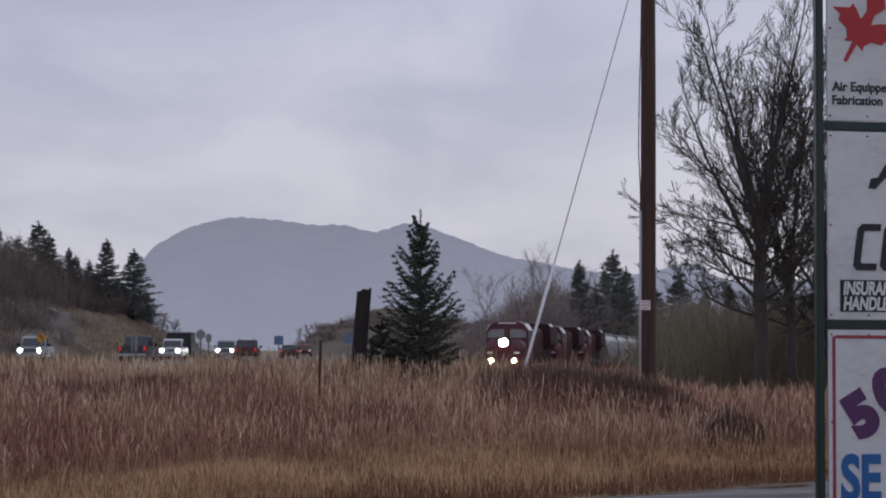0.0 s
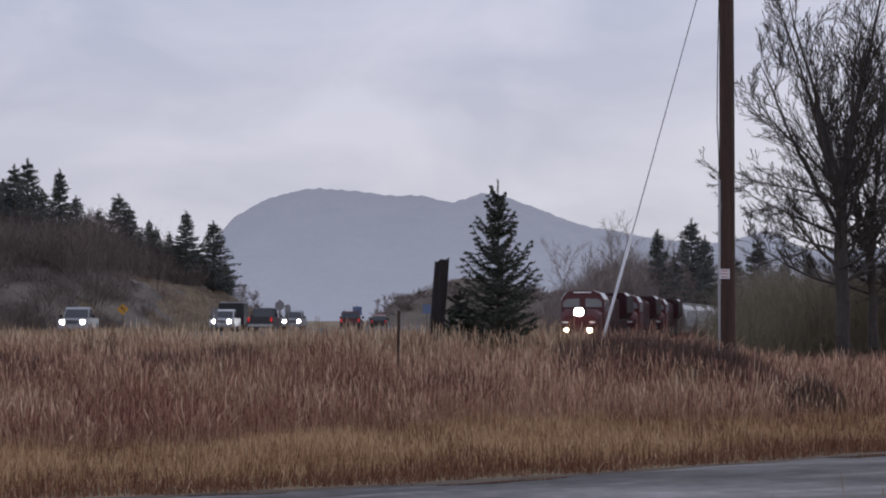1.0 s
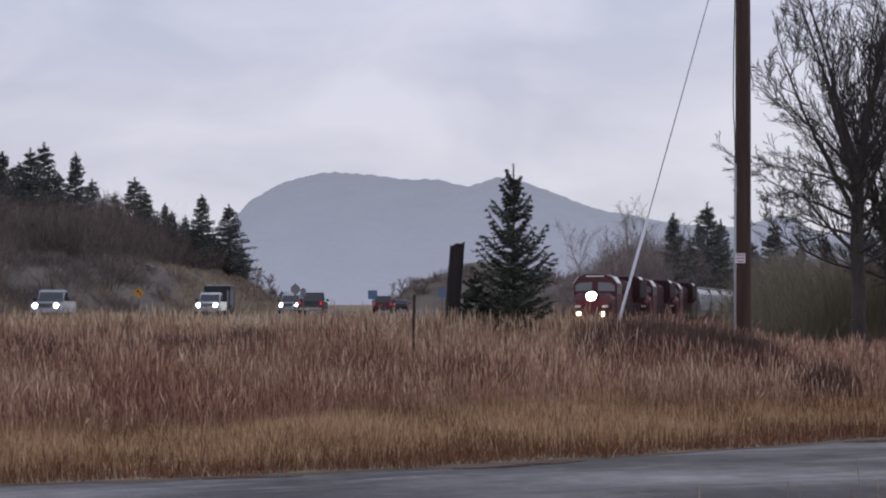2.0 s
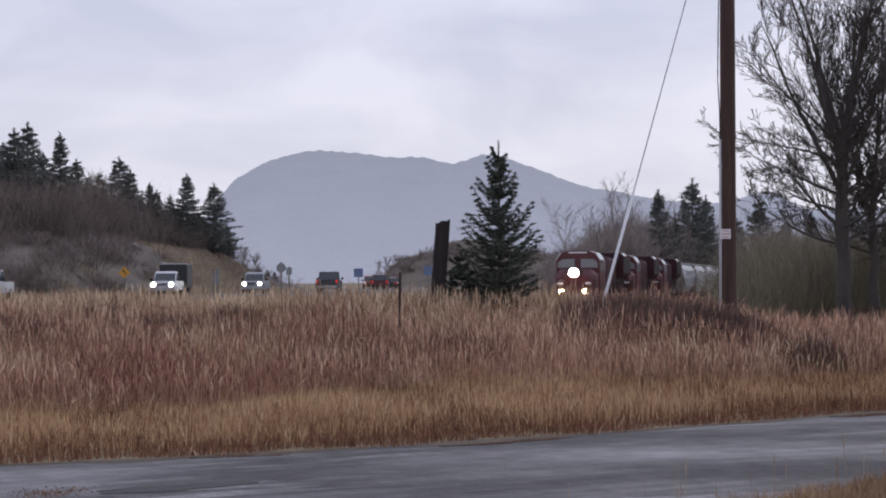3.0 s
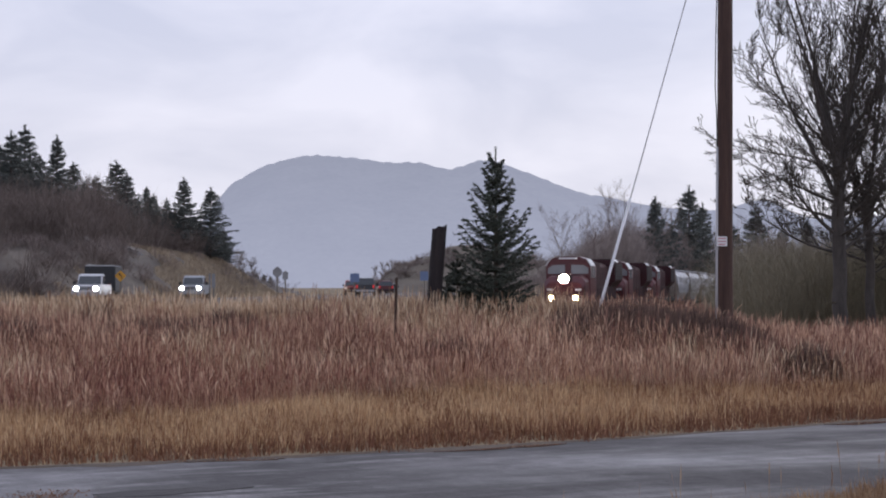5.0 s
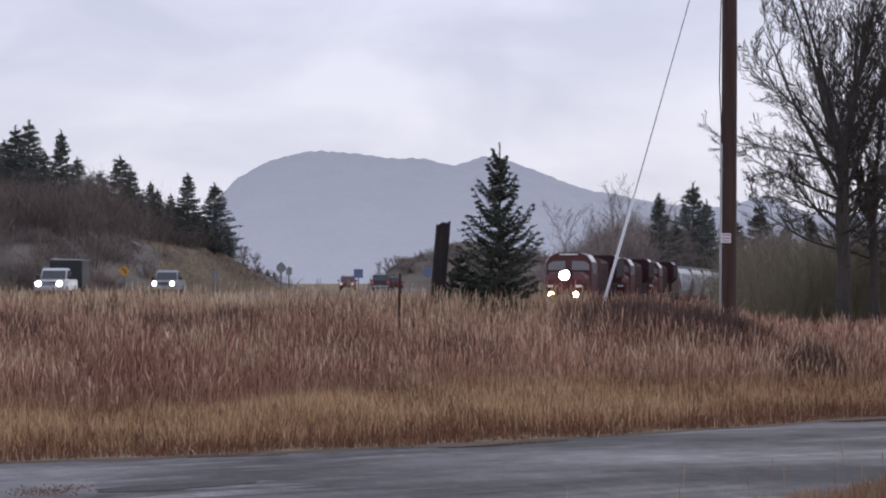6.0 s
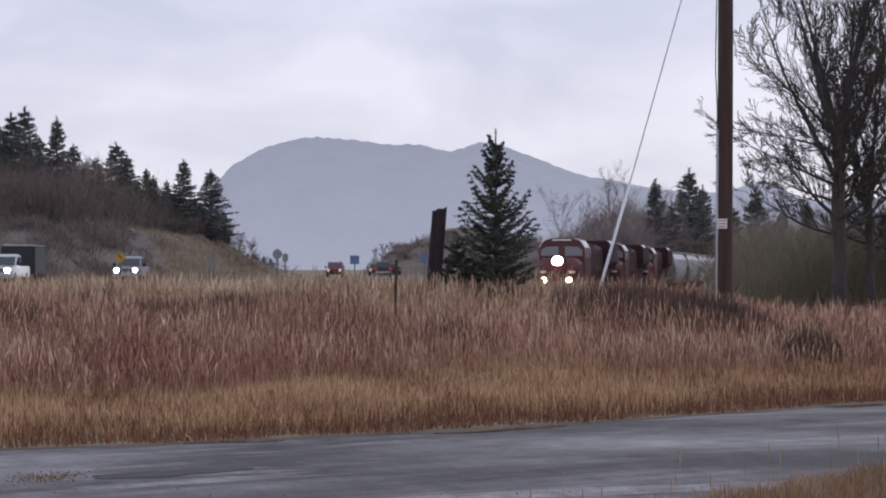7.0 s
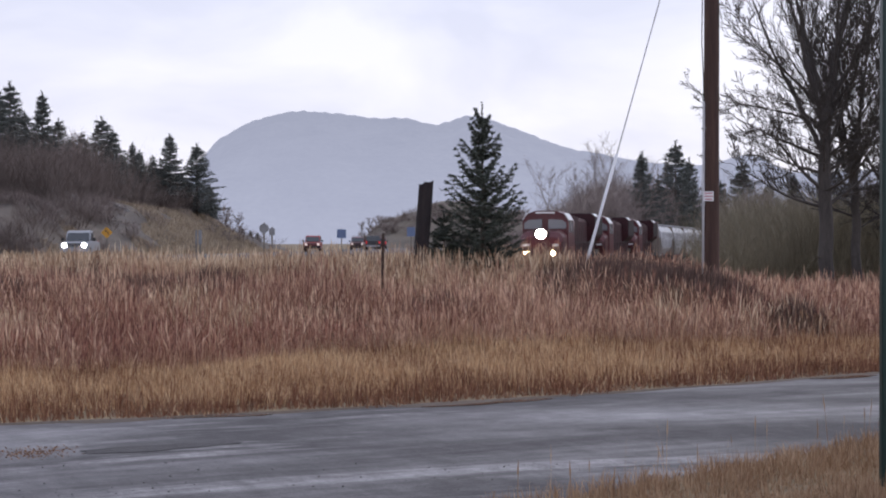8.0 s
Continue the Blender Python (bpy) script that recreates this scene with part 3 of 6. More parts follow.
def build_grass():
    # tall dead grass with brush-like seed heads
    x, y, rs = scatter(235000, 20, 42, 11)
    keep = (y > tall_edge(x)) & (rs.uniform(0, 1, len(x)) < np.where(y > 36, 0.45, 1.0))
    x, y = x[keep], y[keep]
    patch = wave_noise(x, y, 3.2, 41)
    fade = smooth_step(0, 1.6, y - tall_edge(x))
    clump = wave_noise(x, y, 0.7, 43)
    h = (0.46 + 0.04 * fade + 0.09 * patch + 0.06 * clump) * rs.uniform(0.45, 1.25, len(x))
    seedy = rs.uniform(0, 1, len(x)) < 0.52
    z = ground_z(x, y) - 0.03
    back = (y > 31.2 + 0.8 * wave_noise(x, y, 2.5, 47)) & (x < 2.6)
    hue = rs.uniform(0, 1, len(x))
    russet = np.exp(-((x + 3.4) / 2.3) ** 2 - ((y - 23.8) / 2.4) ** 2) + 0.30 * wave_noise(x, y, 2.4, 48) + 0.12 * wave_noise(x, y, 0.8, 49)
    red = hue < smooth_step(0.22, 0.62, russet) * 0.85
    straw = np.zeros(len(x))
    for cx, cy, sx, sy in ((-6.1, 24.4, 0.7, 1.3), (-3.75, 27.2, 0.5, 1.3), (-2.9, 26.2, 0.35, 0.9), (5.6, 27.6, 0.9, 1.2), (-1.0, 30.5, 1.4, 1.2), (3.9, 28.2, 0.5, 1.0)):
        straw = np.maximum(straw, np.exp(-((x - cx) / sx) ** 2 - ((y - cy) / sy) ** 2))
    straw = straw + 0.22 * wave_noise(x, y, 1.1, 50)
    back = back | (rs.uniform(0, 1, len(x)) < 0.8 * smooth_step(0.25, 0.75, straw))
    red = red & ~back
    head = ((0, 0.22), (0.70, 0.26), (0.80, 1.0), (0.92, 0.75))
    s = seedy & back
    blades("crest_grass", np.c_[x[s], y[s]], z[s], h[s] * 1.15, rs.uniform(0.008, 0.018, s.sum()), 0.32, M_CREST,
           "pale tan seed heads in tufts and along the crest", "grass", head, 14)
    s = seedy & red
    blades("russet_grass", np.c_[x[s], y[s]], z[s], h[s] * 1.05, rs.uniform(0.008, 0.017, s.sum()), 0.36, M_REDGRASS,
           "russet dead grass in patches on the rise", "grass", head, 15)
    s = seedy & ~back & ~red
    blades("tall_grass", np.c_[x[s], y[s]], z[s], h[s] * 1.08, rs.uniform(0.008, 0.019, s.sum()), 0.38, M_PLUME,
           "tall dead reddish-brown grass with feathery seed heads", "grass", head, 12)
    s = ~seedy
    blades("tall_grass_blades", np.c_[x[s], y[s]], z[s], h[s] * 0.92, rs.uniform(0.006, 0.011, s.sum()), 0.5, M_TALL,
           "dry brown blades among tall dead grass", "grass", ((0, 0.9), (0.5, 0.8)), 13, 0.6)
    # short golden strip along the road, russet and thin at the asphalt's edge
    x, y, rs = scatter(250000, 13.0, 31, 17)
    edge = road_far(x) + 0.16 * wave_noise(x, y * 0, 1.1, 3) + 0.10 * wave_noise(x, y, 0.5, 33)
    keep = (y > edge + 0.02) & (y < tall_edge(x) + 0.7)
    x, y = x[keep], y[keep]
    gap = y - road_far(x)
    near = smooth_step(0.0, 0.8, gap)
    h = (0.075 + 0.115 * near + 0.045 * wave_noise(x, y, 1.4, 51) + 0.03 * wave_noise(x, y, 0.5, 52)) * rs.uniform(0.5, 1.35, len(x))
    fringe = rs.uniform(0, 1, len(x)) < np.maximum(0.92 * (1 - smooth_step(0.35, 1.7, gap + 0.3 * wave_noise(x, y, 1.0, 53))), 0.55 * smooth_step(0.15, 0.7, wave_noise(x, y, 2.2, 54)))
    for name, s, mat, label, seed in (("short_grass", ~fringe, M_SHORT, "short golden dead grass strip beside the road", 18),
                                      ("road_edge_grass", fringe, M_EDGEGRASS, "thin russet grass at the edge of the asphalt", 19)):
        blades(name, np.c_[x[s], y[s]], ground_z(x[s], y[s]) - 0.01, np.maximum(0.03, h[s]), rs.uniform(0.006, 0.011, s.sum()), 0.6, mat, label, "grass", ((0, 1.0), (0.55, 0.8)), seed, 0.7)
    # near verge around the sign
    rs = np.random.RandomState(23)
    x, y = rs.uniform(-0.6, 9.0, 150000), rs.uniform(7.5, 17.5, 150000)
    keep = (y < road_near(x) - 0.02 + 0.14 * wave_noise(x, y, 0.8, 7)) & (x > 0.16 * y - 1.4)
    x, y = x[keep], y[keep]
    h = (0.10 + 0.05 * wave_noise(x, y, 1.2, 61)) * rs.uniform(0.5, 1.6, len(x))
    blades("verge_grass", np.c_[x, y], 0 * x - 0.01, np.maximum(0.03, h), rs.uniform(0.004, 0.008, len(x)), 0.6, M_NEAR,
           "short golden-brown dead grass on the near verge", "grass", ((0, 1.0), (0.55, 0.8)), 24, 0.7)
    x, y = rs.uniform(0.4, 7.0, 260), rs.uniform(9, 15, 260)
    keep = (y < road_near(x) - 0.15)
    x, y = x[keep], y[keep]
    blades("verge_stalks", np.c_[x, y], 0 * x, rs.uniform(0.25, 0.5, len(x)), rs.uniform(0.006, 0.011, len(x)), 0.12, M_NEAR,
           "thin pale seed stalks on the near verge", "grass", ((0, 0.4), (0.7, 0.3), (0.82, 1.0)), 25)


build_grass()
road_litter()


def weed_clump(x, y, radius, height, n, seed, label):
    rs = np.random.RandomState(seed)
    a, r = rs.uniform(0, 2 * np.pi, n), radius * np.sqrt(rs.uniform(0, 1, n))
    px, py = x + r * np.cos(a) * 1.5, y + r * np.sin(a)
    h = height * rs.uniform(0.5, 1.1, n) * (1 - 0.5 * (r / radius) ** 2)
    blades("weed_clump", np.c_[px, py], ground_z(px, py) - 0.02, h, rs.uniform(0.012, 0.03, n), 0.32, M_WEED, label, "weeds", ((0, 0.5), (0.6, 0.9)), seed + 1, 0.5)


weed_clump(4.35, 30.6, 1.0, 0.8, 5200, 71, "dark brown weed thicket standing by the guy wire")
weed_clump(3.2, 31.2, 0.95, 0.85, 5200, 73, "dark brown weed thicket standing by the guy wire")
weed_clump(5.7, 28.0, 0.34, 0.78, 900, 75, "dark brown weed clump in the tall grass")
weed_clump(-7.2, 29.0, 0.7, 0.6, 1500, 79, "dark brown weeds among tall dead grass")
weed_clump(0.1, 28.6, 0.5, 0.5, 900, 81, "dark brown weeds among tall dead grass")
weed_clump(-4.8, 29.8, 1.0, 0.65, 2600, 77, "dark brown weeds among tall dead grass")


for i, (wx, wy, wr) in enumerate(((-1.2, 32.6, 0.5), (-2.1, 33.0, 0.6), (-3.0, 32.8, 0.5), (-0.6, 32.9, 0.4), (-6.4, 32.0, 0.6), (-3.9, 31.0, 0.5), (2.3, 32.4, 0.4))):
    weed_clump(wx, wy, wr, 0.62, 700, 200 + 2 * i, "dark brown weed tuft along the crest of the rise")


def conifer_mesh(name, h, radius, whorls, per, twigs, needles, nl, nw, seed, mat, lift=0.35, power=0.85, skirt=0.05, leader=0.09, pinch=0.0):
    """Needles of a conifer: whorled boughs, side twigs on each bough, needles round each twig."""
    rs = np.random.RandomState(seed)
    starts, ends = [], []
    for i in range(whorls):
        u = i / (whorls - 1)
        z = h * (skirt + (1 - skirt - leader) * u)
        rad0 = (radius * max(0.03, (1 - u)) ** power + 0.0175 * h) * (1 - pinch * max(0, 0.36 - u) / 0.36)
        count = max(3, int(per * (1.0 - 0.45 * u)))
        a0 = rs.uniform(0, 6.28)
        for b in range(count):
            rad = rad0 * rs.uniform(0.62, 1.22)
            a = a0 + 6.283 * b / count + rs.uniform(-0.3, 0.3)
            zz = z + rs.uniform(-0.5, 0.5) * h / whorls * 0.8
            out = np.array([math.cos(a), math.sin(a), 0])
            side = np.array([-math.sin(a), math.cos(a), 0])
            up = lift * (0.25 + 1.1 * u) * rs.uniform(0.7, 1.3)
            droop = -0.28 * (1 - u)

            def at(s):
                return np.array([0, 0, zz]) + out * rad * s + np.array([0, 0, rad * (up * s * s + droop * s * (1 - 0.6 * s))])
            k = max(3, int(twigs * (0.35 + 0.65 * rad / radius)))
            prev = at(0.0)
            for j in range(1, k + 1):
                s = j / k
                p = at(s)
                starts.append(prev)
                ends.append(p)
                prev = p
                if s < 0.18:
                    continue
                ln = rad * 0.42 * (1.12 - 0.75 * s) * rs.uniform(0.6, 1.25)
                for sg in (-1, 1):
                    d = side * sg * 0.75 + out * 0.62 + np.array([0, 0, rs.uniform(-0.12, 0.3)])
                    starts.append(p)
                    ends.append(p + d * ln)
    for q in range(6):
        z0 = h * (1 - leader * 1.15 * (1 - q / 6))
        starts.append(np.array([0, 0, z0]))
        ends.append(np.array([0, 0, z0 + h * leader * 1.15 / 6]))
    S, E = np.array(starts), np.array(ends)
    m = len(S)
    t = np.tile((np.arange(needles) + 0.5) / needles, m) + rs.uniform(-0.03, 0.03, m * needles)
    S, E = np.repeat(S, needles, 0), np.repeat(E, needles, 0)
    D = E - S
    D /= np.linalg.norm(D, axis=1)[:, None] + 1e-9
    p = S + (E - S) * t[:, None]
    rnd = rs.normal(0, 1, p.shape)
    perp = rnd - D * (rnd * D).sum(1)[:, None]
    perp /= np.linalg.norm(perp, axis=1)[:, None] + 1e-9
    tip = p + (D * 0.65 + perp * 0.75) * nl * rs.uniform(0.7, 1.25, len(p))[:, None]
    w = np.cross(D, perp) * nw / 2
    v = np.stack([p - w, p + w, tip], 1).reshape(-1, 3)
    f = np.arange(len(v)).reshape(-1, 3)
    return raw_mesh(name, v, f, mat)


def conifer(label, h, radius, place, whorls, per, twigs, needles, nl, nw, seed, mat, trunk_r, **more):
    root = tagged(new("spruce_tree"), label, "tree")
    crown = new("crown", conifer_mesh("crown", h, radius, whorls, per, twigs, needles, nl, nw, seed, mat, **more))
    crown.parent = root
    bm = bmesh.new()
    tube(bm, (0, 0, -0.3), (0, 0, h * 0.55), trunk_r, trunk_r * 0.5, 8)
    tube(bm, (0, 0, h * 0.55), (0, 0, h * 0.99), trunk_r * 0.5, trunk_r * 0.08, 6)
    part("trunk", bm, M_BARK, root, smooth=True)
    root.matrix_basis = place
    return root


conifer("young dark green spruce standing in tall dead grass", 3.62, 0.90, pose(0.905, 33.6, 0.64, 0, 0, 20), 21, 10, 10, 15, 0.062, 0.019, 5, M_SPRUCE, 0.06,
        lift=0.75, power=0.74, skirt=0.05, leader=0.10, pinch=0.3)
conifer("small bluish spruce sapling beside the larger spruce", 1.5, 0.55, pose(0.18, 34.2, 0.66, 0, 0, 60), 11, 9, 8, 16, 0.055, 0.02, 8, M_SPRUCE, 0.03,
        lift=0.4, power=0.6)

# far conifers on the cut bank and behind the railway: (x share, top share, distance, width share)
FIRS = [(34, 160, 185, 1.0), (91, 178, 188, 0.9), (196, 223, 190, 1.15), (215, 245, 192, 0.9), (250, 268, 195, 0.7), (262, 282, 195, 0.8), (286, 290, 198, 0.62), (316, 253, 196, 1.0), (364, 271, 198, 1.05),
        (345, 330, 200, 0.9), (-40, 175, 175, 1.1), (-95, 170, 170, 1.1), (10, 170, 180, 1.0), (-150, 165, 165, 1.1), (140, 262, 196, 0.8), (388, 350, 205, 0.7),
        (1151, 288, 225, 1.0), (1211, 270, 262, 1.15), (1329, 303, 215, 1.0), (1078, 345, 230, 0.8), (1235, 300, 275, 0.9), (1180, 330, 245, 0.9), (1420, 330, 215, 0.9),
        (60, 215, 200, 1.1), (120, 225, 200, 1.0), (160, 250, 202, 1.0), (230, 290, 205, 1.1), (300, 310, 206, 1.1), (335, 320, 206, 1.0), (-10, 195, 195, 1.2), (1110, 360, 235, 1.1), (1290, 340, 200, 1.1), (1375, 345, 228, 1.0), (444, 420, 420, 0.8), (458, 424, 430, 0.8), (470, 430, 430, 0.7)]
LENS = 784 / math.tan(radians(FOV / 2))


def sight(px, py, d):
    """A point d metres ahead on a bearing given from the level view north."""
    return (px - 784) / LENS * d, d, EYE + (448 - py) / LENS * d


def plant_firs():
    kinds = []
    for i, (sd, pw) in enumerate(((101, 0.8), (102, 0.95), (103, 0.7))):
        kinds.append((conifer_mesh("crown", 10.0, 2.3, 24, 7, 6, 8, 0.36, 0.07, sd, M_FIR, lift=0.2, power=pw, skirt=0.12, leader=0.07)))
    bm = bmesh.new()
    tube(bm, (0, 0, -1), (0, 0, 9.6), 0.16, 0.03, 6)
    trunk = finish(bm, "trunk", M_BARK)
    for i, (px, py, d, wide) in enumerate(FIRS):
        x, y, top = sight(px, py, d)
        base = float(ground_z(x, y) + hill_rise(x, y)) - 0.2
        h = max(4.0, top - base)
        root = tagged(new("conifer"), "dark green conifer on the far brushy slope", "tree", "far conifers")
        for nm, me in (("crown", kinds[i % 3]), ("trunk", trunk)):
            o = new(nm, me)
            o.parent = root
        root.matrix_basis = pose(x, y, base, 0, 0, 57 * i) @ Matrix.Diagonal((wide * (0.62 + 0.62 * h / 10), wide * (0.62 + 0.62 * h / 10), h / 10, 1))


plant_firs()


def twig_mass(name, places, twigs, mat, label, category, seed, width=0.05, fan=0.55):
    """Leafless brush: every bush is a fan of forked, tapering stems. places: x, y, z, height, spread."""
    rs = np.random.RandomState(seed)
    P = np.repeat(np.asarray(places, float), twigs, 0)
    n = len(P)
    a, r = rs.uniform(0, 6.283, n), np.sqrt(rs.uniform(0, 1, n))
    base = np.stack([P[:, 0] + np.cos(a) * r * P[:, 4] * 0.4, P[:, 1] + np.sin(a) * r * P[:, 4] * 0.4, P[:, 2] + P[:, 3] * rs.uniform(0, 0.45, n)], 1)
    h = P[:, 3] * rs.uniform(0.35, 0.75, n)
    lean = fan * r * rs.uniform(0.4, 1.3, n)
    tip = base + np.stack([np.cos(a) * lean * P[:, 4], np.sin(a) * lean * P[:, 4], h], 1)
    b = rs.uniform(0, 6.283, n)
    w = np.stack([np.cos(b), np.sin(b), 0 * b], 1) * width * rs.uniform(0.5, 1.3, n)[:, None]
    v = [base - w, base + w, tip]
    for k in range(4):
        mid = base + (tip - base) * rs.uniform(0.25, 0.85, n)[:, None]
        fork = mid + np.stack([rs.normal(0, 0.16, n) * P[:, 3], rs.normal(0, 0.16, n) * P[:, 3], h * rs.uniform(0.1, 0.5, n)], 1)
        v += [mid - w * 0.55, mid + w * 0.55, fork]
    v = np.stack(v, 1).reshape(-1, 3)
    f = np.arange(len(v)).reshape(-1, 3)
    return tagged(new(name, raw_mesh(name, v, f, mat)), label, category, kind="stuff")


def plant_brush():
    rs = np.random.RandomState(91)
    # on the cut bank, thickest above the bare scree
    pl = []
    while len(pl) < 2300:
        y = rs.uniform(120, 250)
        x = rs.uniform(-95, -16)
        z = float(hill_rise(x, y))
        if z < 0.15 or x < -0.36 * y or x > -0.085 * y - 8:
            continue
        if z < 4.6 and y < 205 and x / y * LENS + 784 > 205 and rs.uniform() < 0.995:
            continue
        if z < 4.9 + 1.5 * float(wave_noise(x, y, 16, 6)) and rs.uniform() < 0.95:
            continue
        pl.append((x, y, float(ground_z(x, y)) + z - 0.3, rs.uniform(1.5, 3.9) * (1.15 + 0.6 * float(wave_noise(x, y, 11, 7))), rs.uniform(1.8, 3.4)))
    twig_mass("hillside_brush", pl, 62, M_HILLBRUSH, "dense leafless brown brush on the cut bank", "brush", 92, 0.023, 0.75)
    pl = []
    while len(pl) < 380:
        y = rs.uniform(110, 215)
        x = rs.uniform(-70, -16)
        z = float(hill_rise(x, y))
        if 0.2 < z < 5 and -0.36 * y < x and float(wave_noise(x, y, 9, 16)) > -0.15 and (x / y * LENS + 784 < 215 or rs.uniform() < 0.05):
            pl.append((x, y, float(ground_z(x, y)) + z - 0.15, rs.uniform(0.5, 1.7), rs.uniform(0.8, 1.8)))
    twig_mass("bank_scrub", pl, 34, M_BRUSH, "low leafless scrub on the eroded bank", "brush", 97, 0.025, 0.8)
    # behind the railway
    pl = []
    while len(pl) < 3200:
        y = rs.uniform(150, 330)
        x = rs.uniform(2, 62)
        edge = (x / y * LENS + 784)
        if edge < 835 or x > 6.9 + 0.2223 * (y - 117) - 4.5:
            continue
        hmax = 3.4 + 8.0 * float(smooth_step(890, 1130, edge)) * (0.75 + 0.25 * y / 200)
        pl.append((x, y, float(ground_z(x, y)) - 0.3, hmax * rs.uniform(0.5, 1.0), rs.uniform(2.0, 3.6)))
    twig_mass("far_woods", pl, 46, M_BRUSH, "leafless brown woods behind the railway", "woods", 93, 0.034)
    pl = []
    while len(pl) < 420:
        y = rs.uniform(105, 200)
        x = rs.uniform(20, 70)
        edge = (x / y * LENS + 784)
        if edge < 1310 or edge > 1720 or x < 6.9 + 0.2223 * (y - 117) + 5:
            continue
        pl.append((x, y, float(ground_z(x, y)) - 0.3, rs.uniform(3.0, 7.5), rs.uniform(2.0, 3.4)))
    twig_mass("trackside_woods", pl, 60, M_BRUSH, "leafless brown woods this side of the railway", "woods", 96, 0.03)
    # olive willows behind the cottonwoods
    pl = []
    while len(pl) < 420:
        y = rs.uniform(67, 112)
        x = rs.uniform(10, 42)
        edge = (x / y * LENS + 784)
        if edge < 1292 or edge > 1720:
            continue
        pl.append((x, y, float(ground_z(x, y)) - 0.2, rs.uniform(2.0, 5.6) * (0.75 + 0.25 * y / 90), rs.uniform(1.2, 2.6)))
    twig_mass("willow_brush", pl, 130, M_WILLOW, "olive-brown leafless willow brush beside the railway", "brush", 94, 0.011, 0.95)
    # tan grass on the shoulder and the lower slope of the cut bank
    x, y = rs.uniform(-62, -14, 400000), rs.uniform(84, 205, 400000)
    edge = np.interp(y, HWY_Y, HWY_X) - 6.5 - 8 * smooth_step(150, 95, y)
    d = edge - x
    bearing = x / y * LENS + 784
    keep = (d > -9) & (d < 13) & (x < np.interp(y, HWY_Y, HWY_X) - 4.6) & (bearing > -60)
    keep &= (d < 1.0 + 2.5 * wave_noise(x, y, 9, 18)) | (bearing > 262 + 45 * wave_noise(x, y, 12, 19))
    x, y = x[keep], y[keep]
    blades("bank_grass", np.c_[x, y], ground_z(x, y) + hill_rise(x, y) - 0.05, rs.uniform(0.2, 0.55, len(x)), rs.uniform(0.03, 0.07, len(x)), 0.5, M_BANKGRASS,
           "pale tan dead grass on the highway bank", "grass", ((0, 1.0), (0.5, 0.8)), 99, 0.5)


plant_brush()


def bare_tree(label, h, r, place, seed, crotch, wide, limbs, detail, category="tree", mat=None, name="bare_tree"):
    """A leafless tree: trunk, rising limbs and forking branches down to twigs, as tapered tubes."""
    rs = random.Random(seed)
    V, F = [], []
    thin = 0.0105 if detail > 2 else 0.014

    def seg(p, q, r0, r1, n):
        d = (q - p).normalized()
        u = d.orthogonal().normalized()
        w = d.cross(u)
        o = len(V)
        for c, rr in ((p, r0), (q, r1)):
            for i in range(n):
                a = 6.283 * i / n
                V.append(c + (u * math.cos(a) + w * math.sin(a)) * rr)
        for i in range(n):
            F.append((o + i, o + (i + 1) % n, o + n + (i + 1) % n, o + n + i))

    def grow(p, d, length, r0, depth):
        steps = 5 if depth > 1 else 4
        rr = r0
        for s in range(steps):
            wob = 0.13 if depth < detail else 0.05
            d = (d + Vector((rs.gauss(0, wob), rs.gauss(0, wob), rs.gauss(0, wob * 0.5) + 0.05))).normalized()
            q = p + d * (length / steps)
            r1 = max(thin, r0 * (1 - 0.75 * (s + 1) / steps))
            seg(p, q, rr, r1, 6 if rr > 0.08 else 3)
            p, rr = q, r1
            if depth > 0:
                for k in range((2 if depth < 3 else 1) if s > 0 else 1):
                    a = rs.uniform(0, 6.283)
                    o = d.orthogonal().normalized()
                    o = Matrix.Rotation(a, 3, d) @ o
                    ang = rs.uniform(0.45, 0.85)
                    nd = (d * math.cos(ang) + o * math.sin(ang)).normalized()
                    grow(p, nd, length * rs.uniform(0.28, 0.50), max(thin, rr * rs.uniform(0.5, 0.7)), depth - 1)

    base = Vector((0, 0, -0.6))
    boughs = []
    p, rr = base, r * 1.15
    n = 16
    sway = Vector((0, 0, 0))
    for i in range(n):
        sway += Vector((rs.gauss(0, 0.07), rs.gauss(0, 0.07), 0)) * (i / n)
        f = (i + 1) / n
        q = base + sway + Vector((0, 0, (crotch + 0.6) * f))
        r1 = r * (1 - 0.62 * f)
        seg(p, q, rr, r1, 10)
        if f > 0.24:
            boughs.append((q, r1, f))
        p, rr = q, r1
    stem = raw_mesh("trunk", np.array([tuple(v) for v in V]), np.array(F), mat or M_COTTON, True)
    V.clear()
    F.clear()
    for q, r1, f in boughs:
        for k in range(5 if detail > 2 else 2):
            a = rs.uniform(0, 6.283)
            rise = rs.uniform(-0.05, 0.5) + 1.1 * f * f
            d = Vector((math.cos(a), math.sin(a), rise)).normalized()
            grow(q, d, wide * rs.uniform(0.55, 1.0) * (1.05 - 0.25 * f), max(thin, r1 * rs.uniform(0.15, 0.36)), detail - 1)
    for k in range(limbs):
        a = 6.283 * k / limbs + rs.uniform(-0.3, 0.3)
        sp = rs.uniform(0.1, 0.5)
        d = Vector((math.cos(a) * sp, math.sin(a) * sp, 1)).normalized()
        grow(p, d, (h - crotch) * rs.uniform(0.75, 1.05), rr * rs.uniform(0.45, 0.65), detail)
    me = raw_mesh("crown", np.array([tuple(v) for v in V]), np.array(F), mat or M_COTTON, True)
    ob = tagged(new(name), label, category)
    for nm, data in (("trunk", stem), ("crown", me)):
        o = new(nm, data)
        o.parent = ob
    ob.matrix_basis = place
    return ob


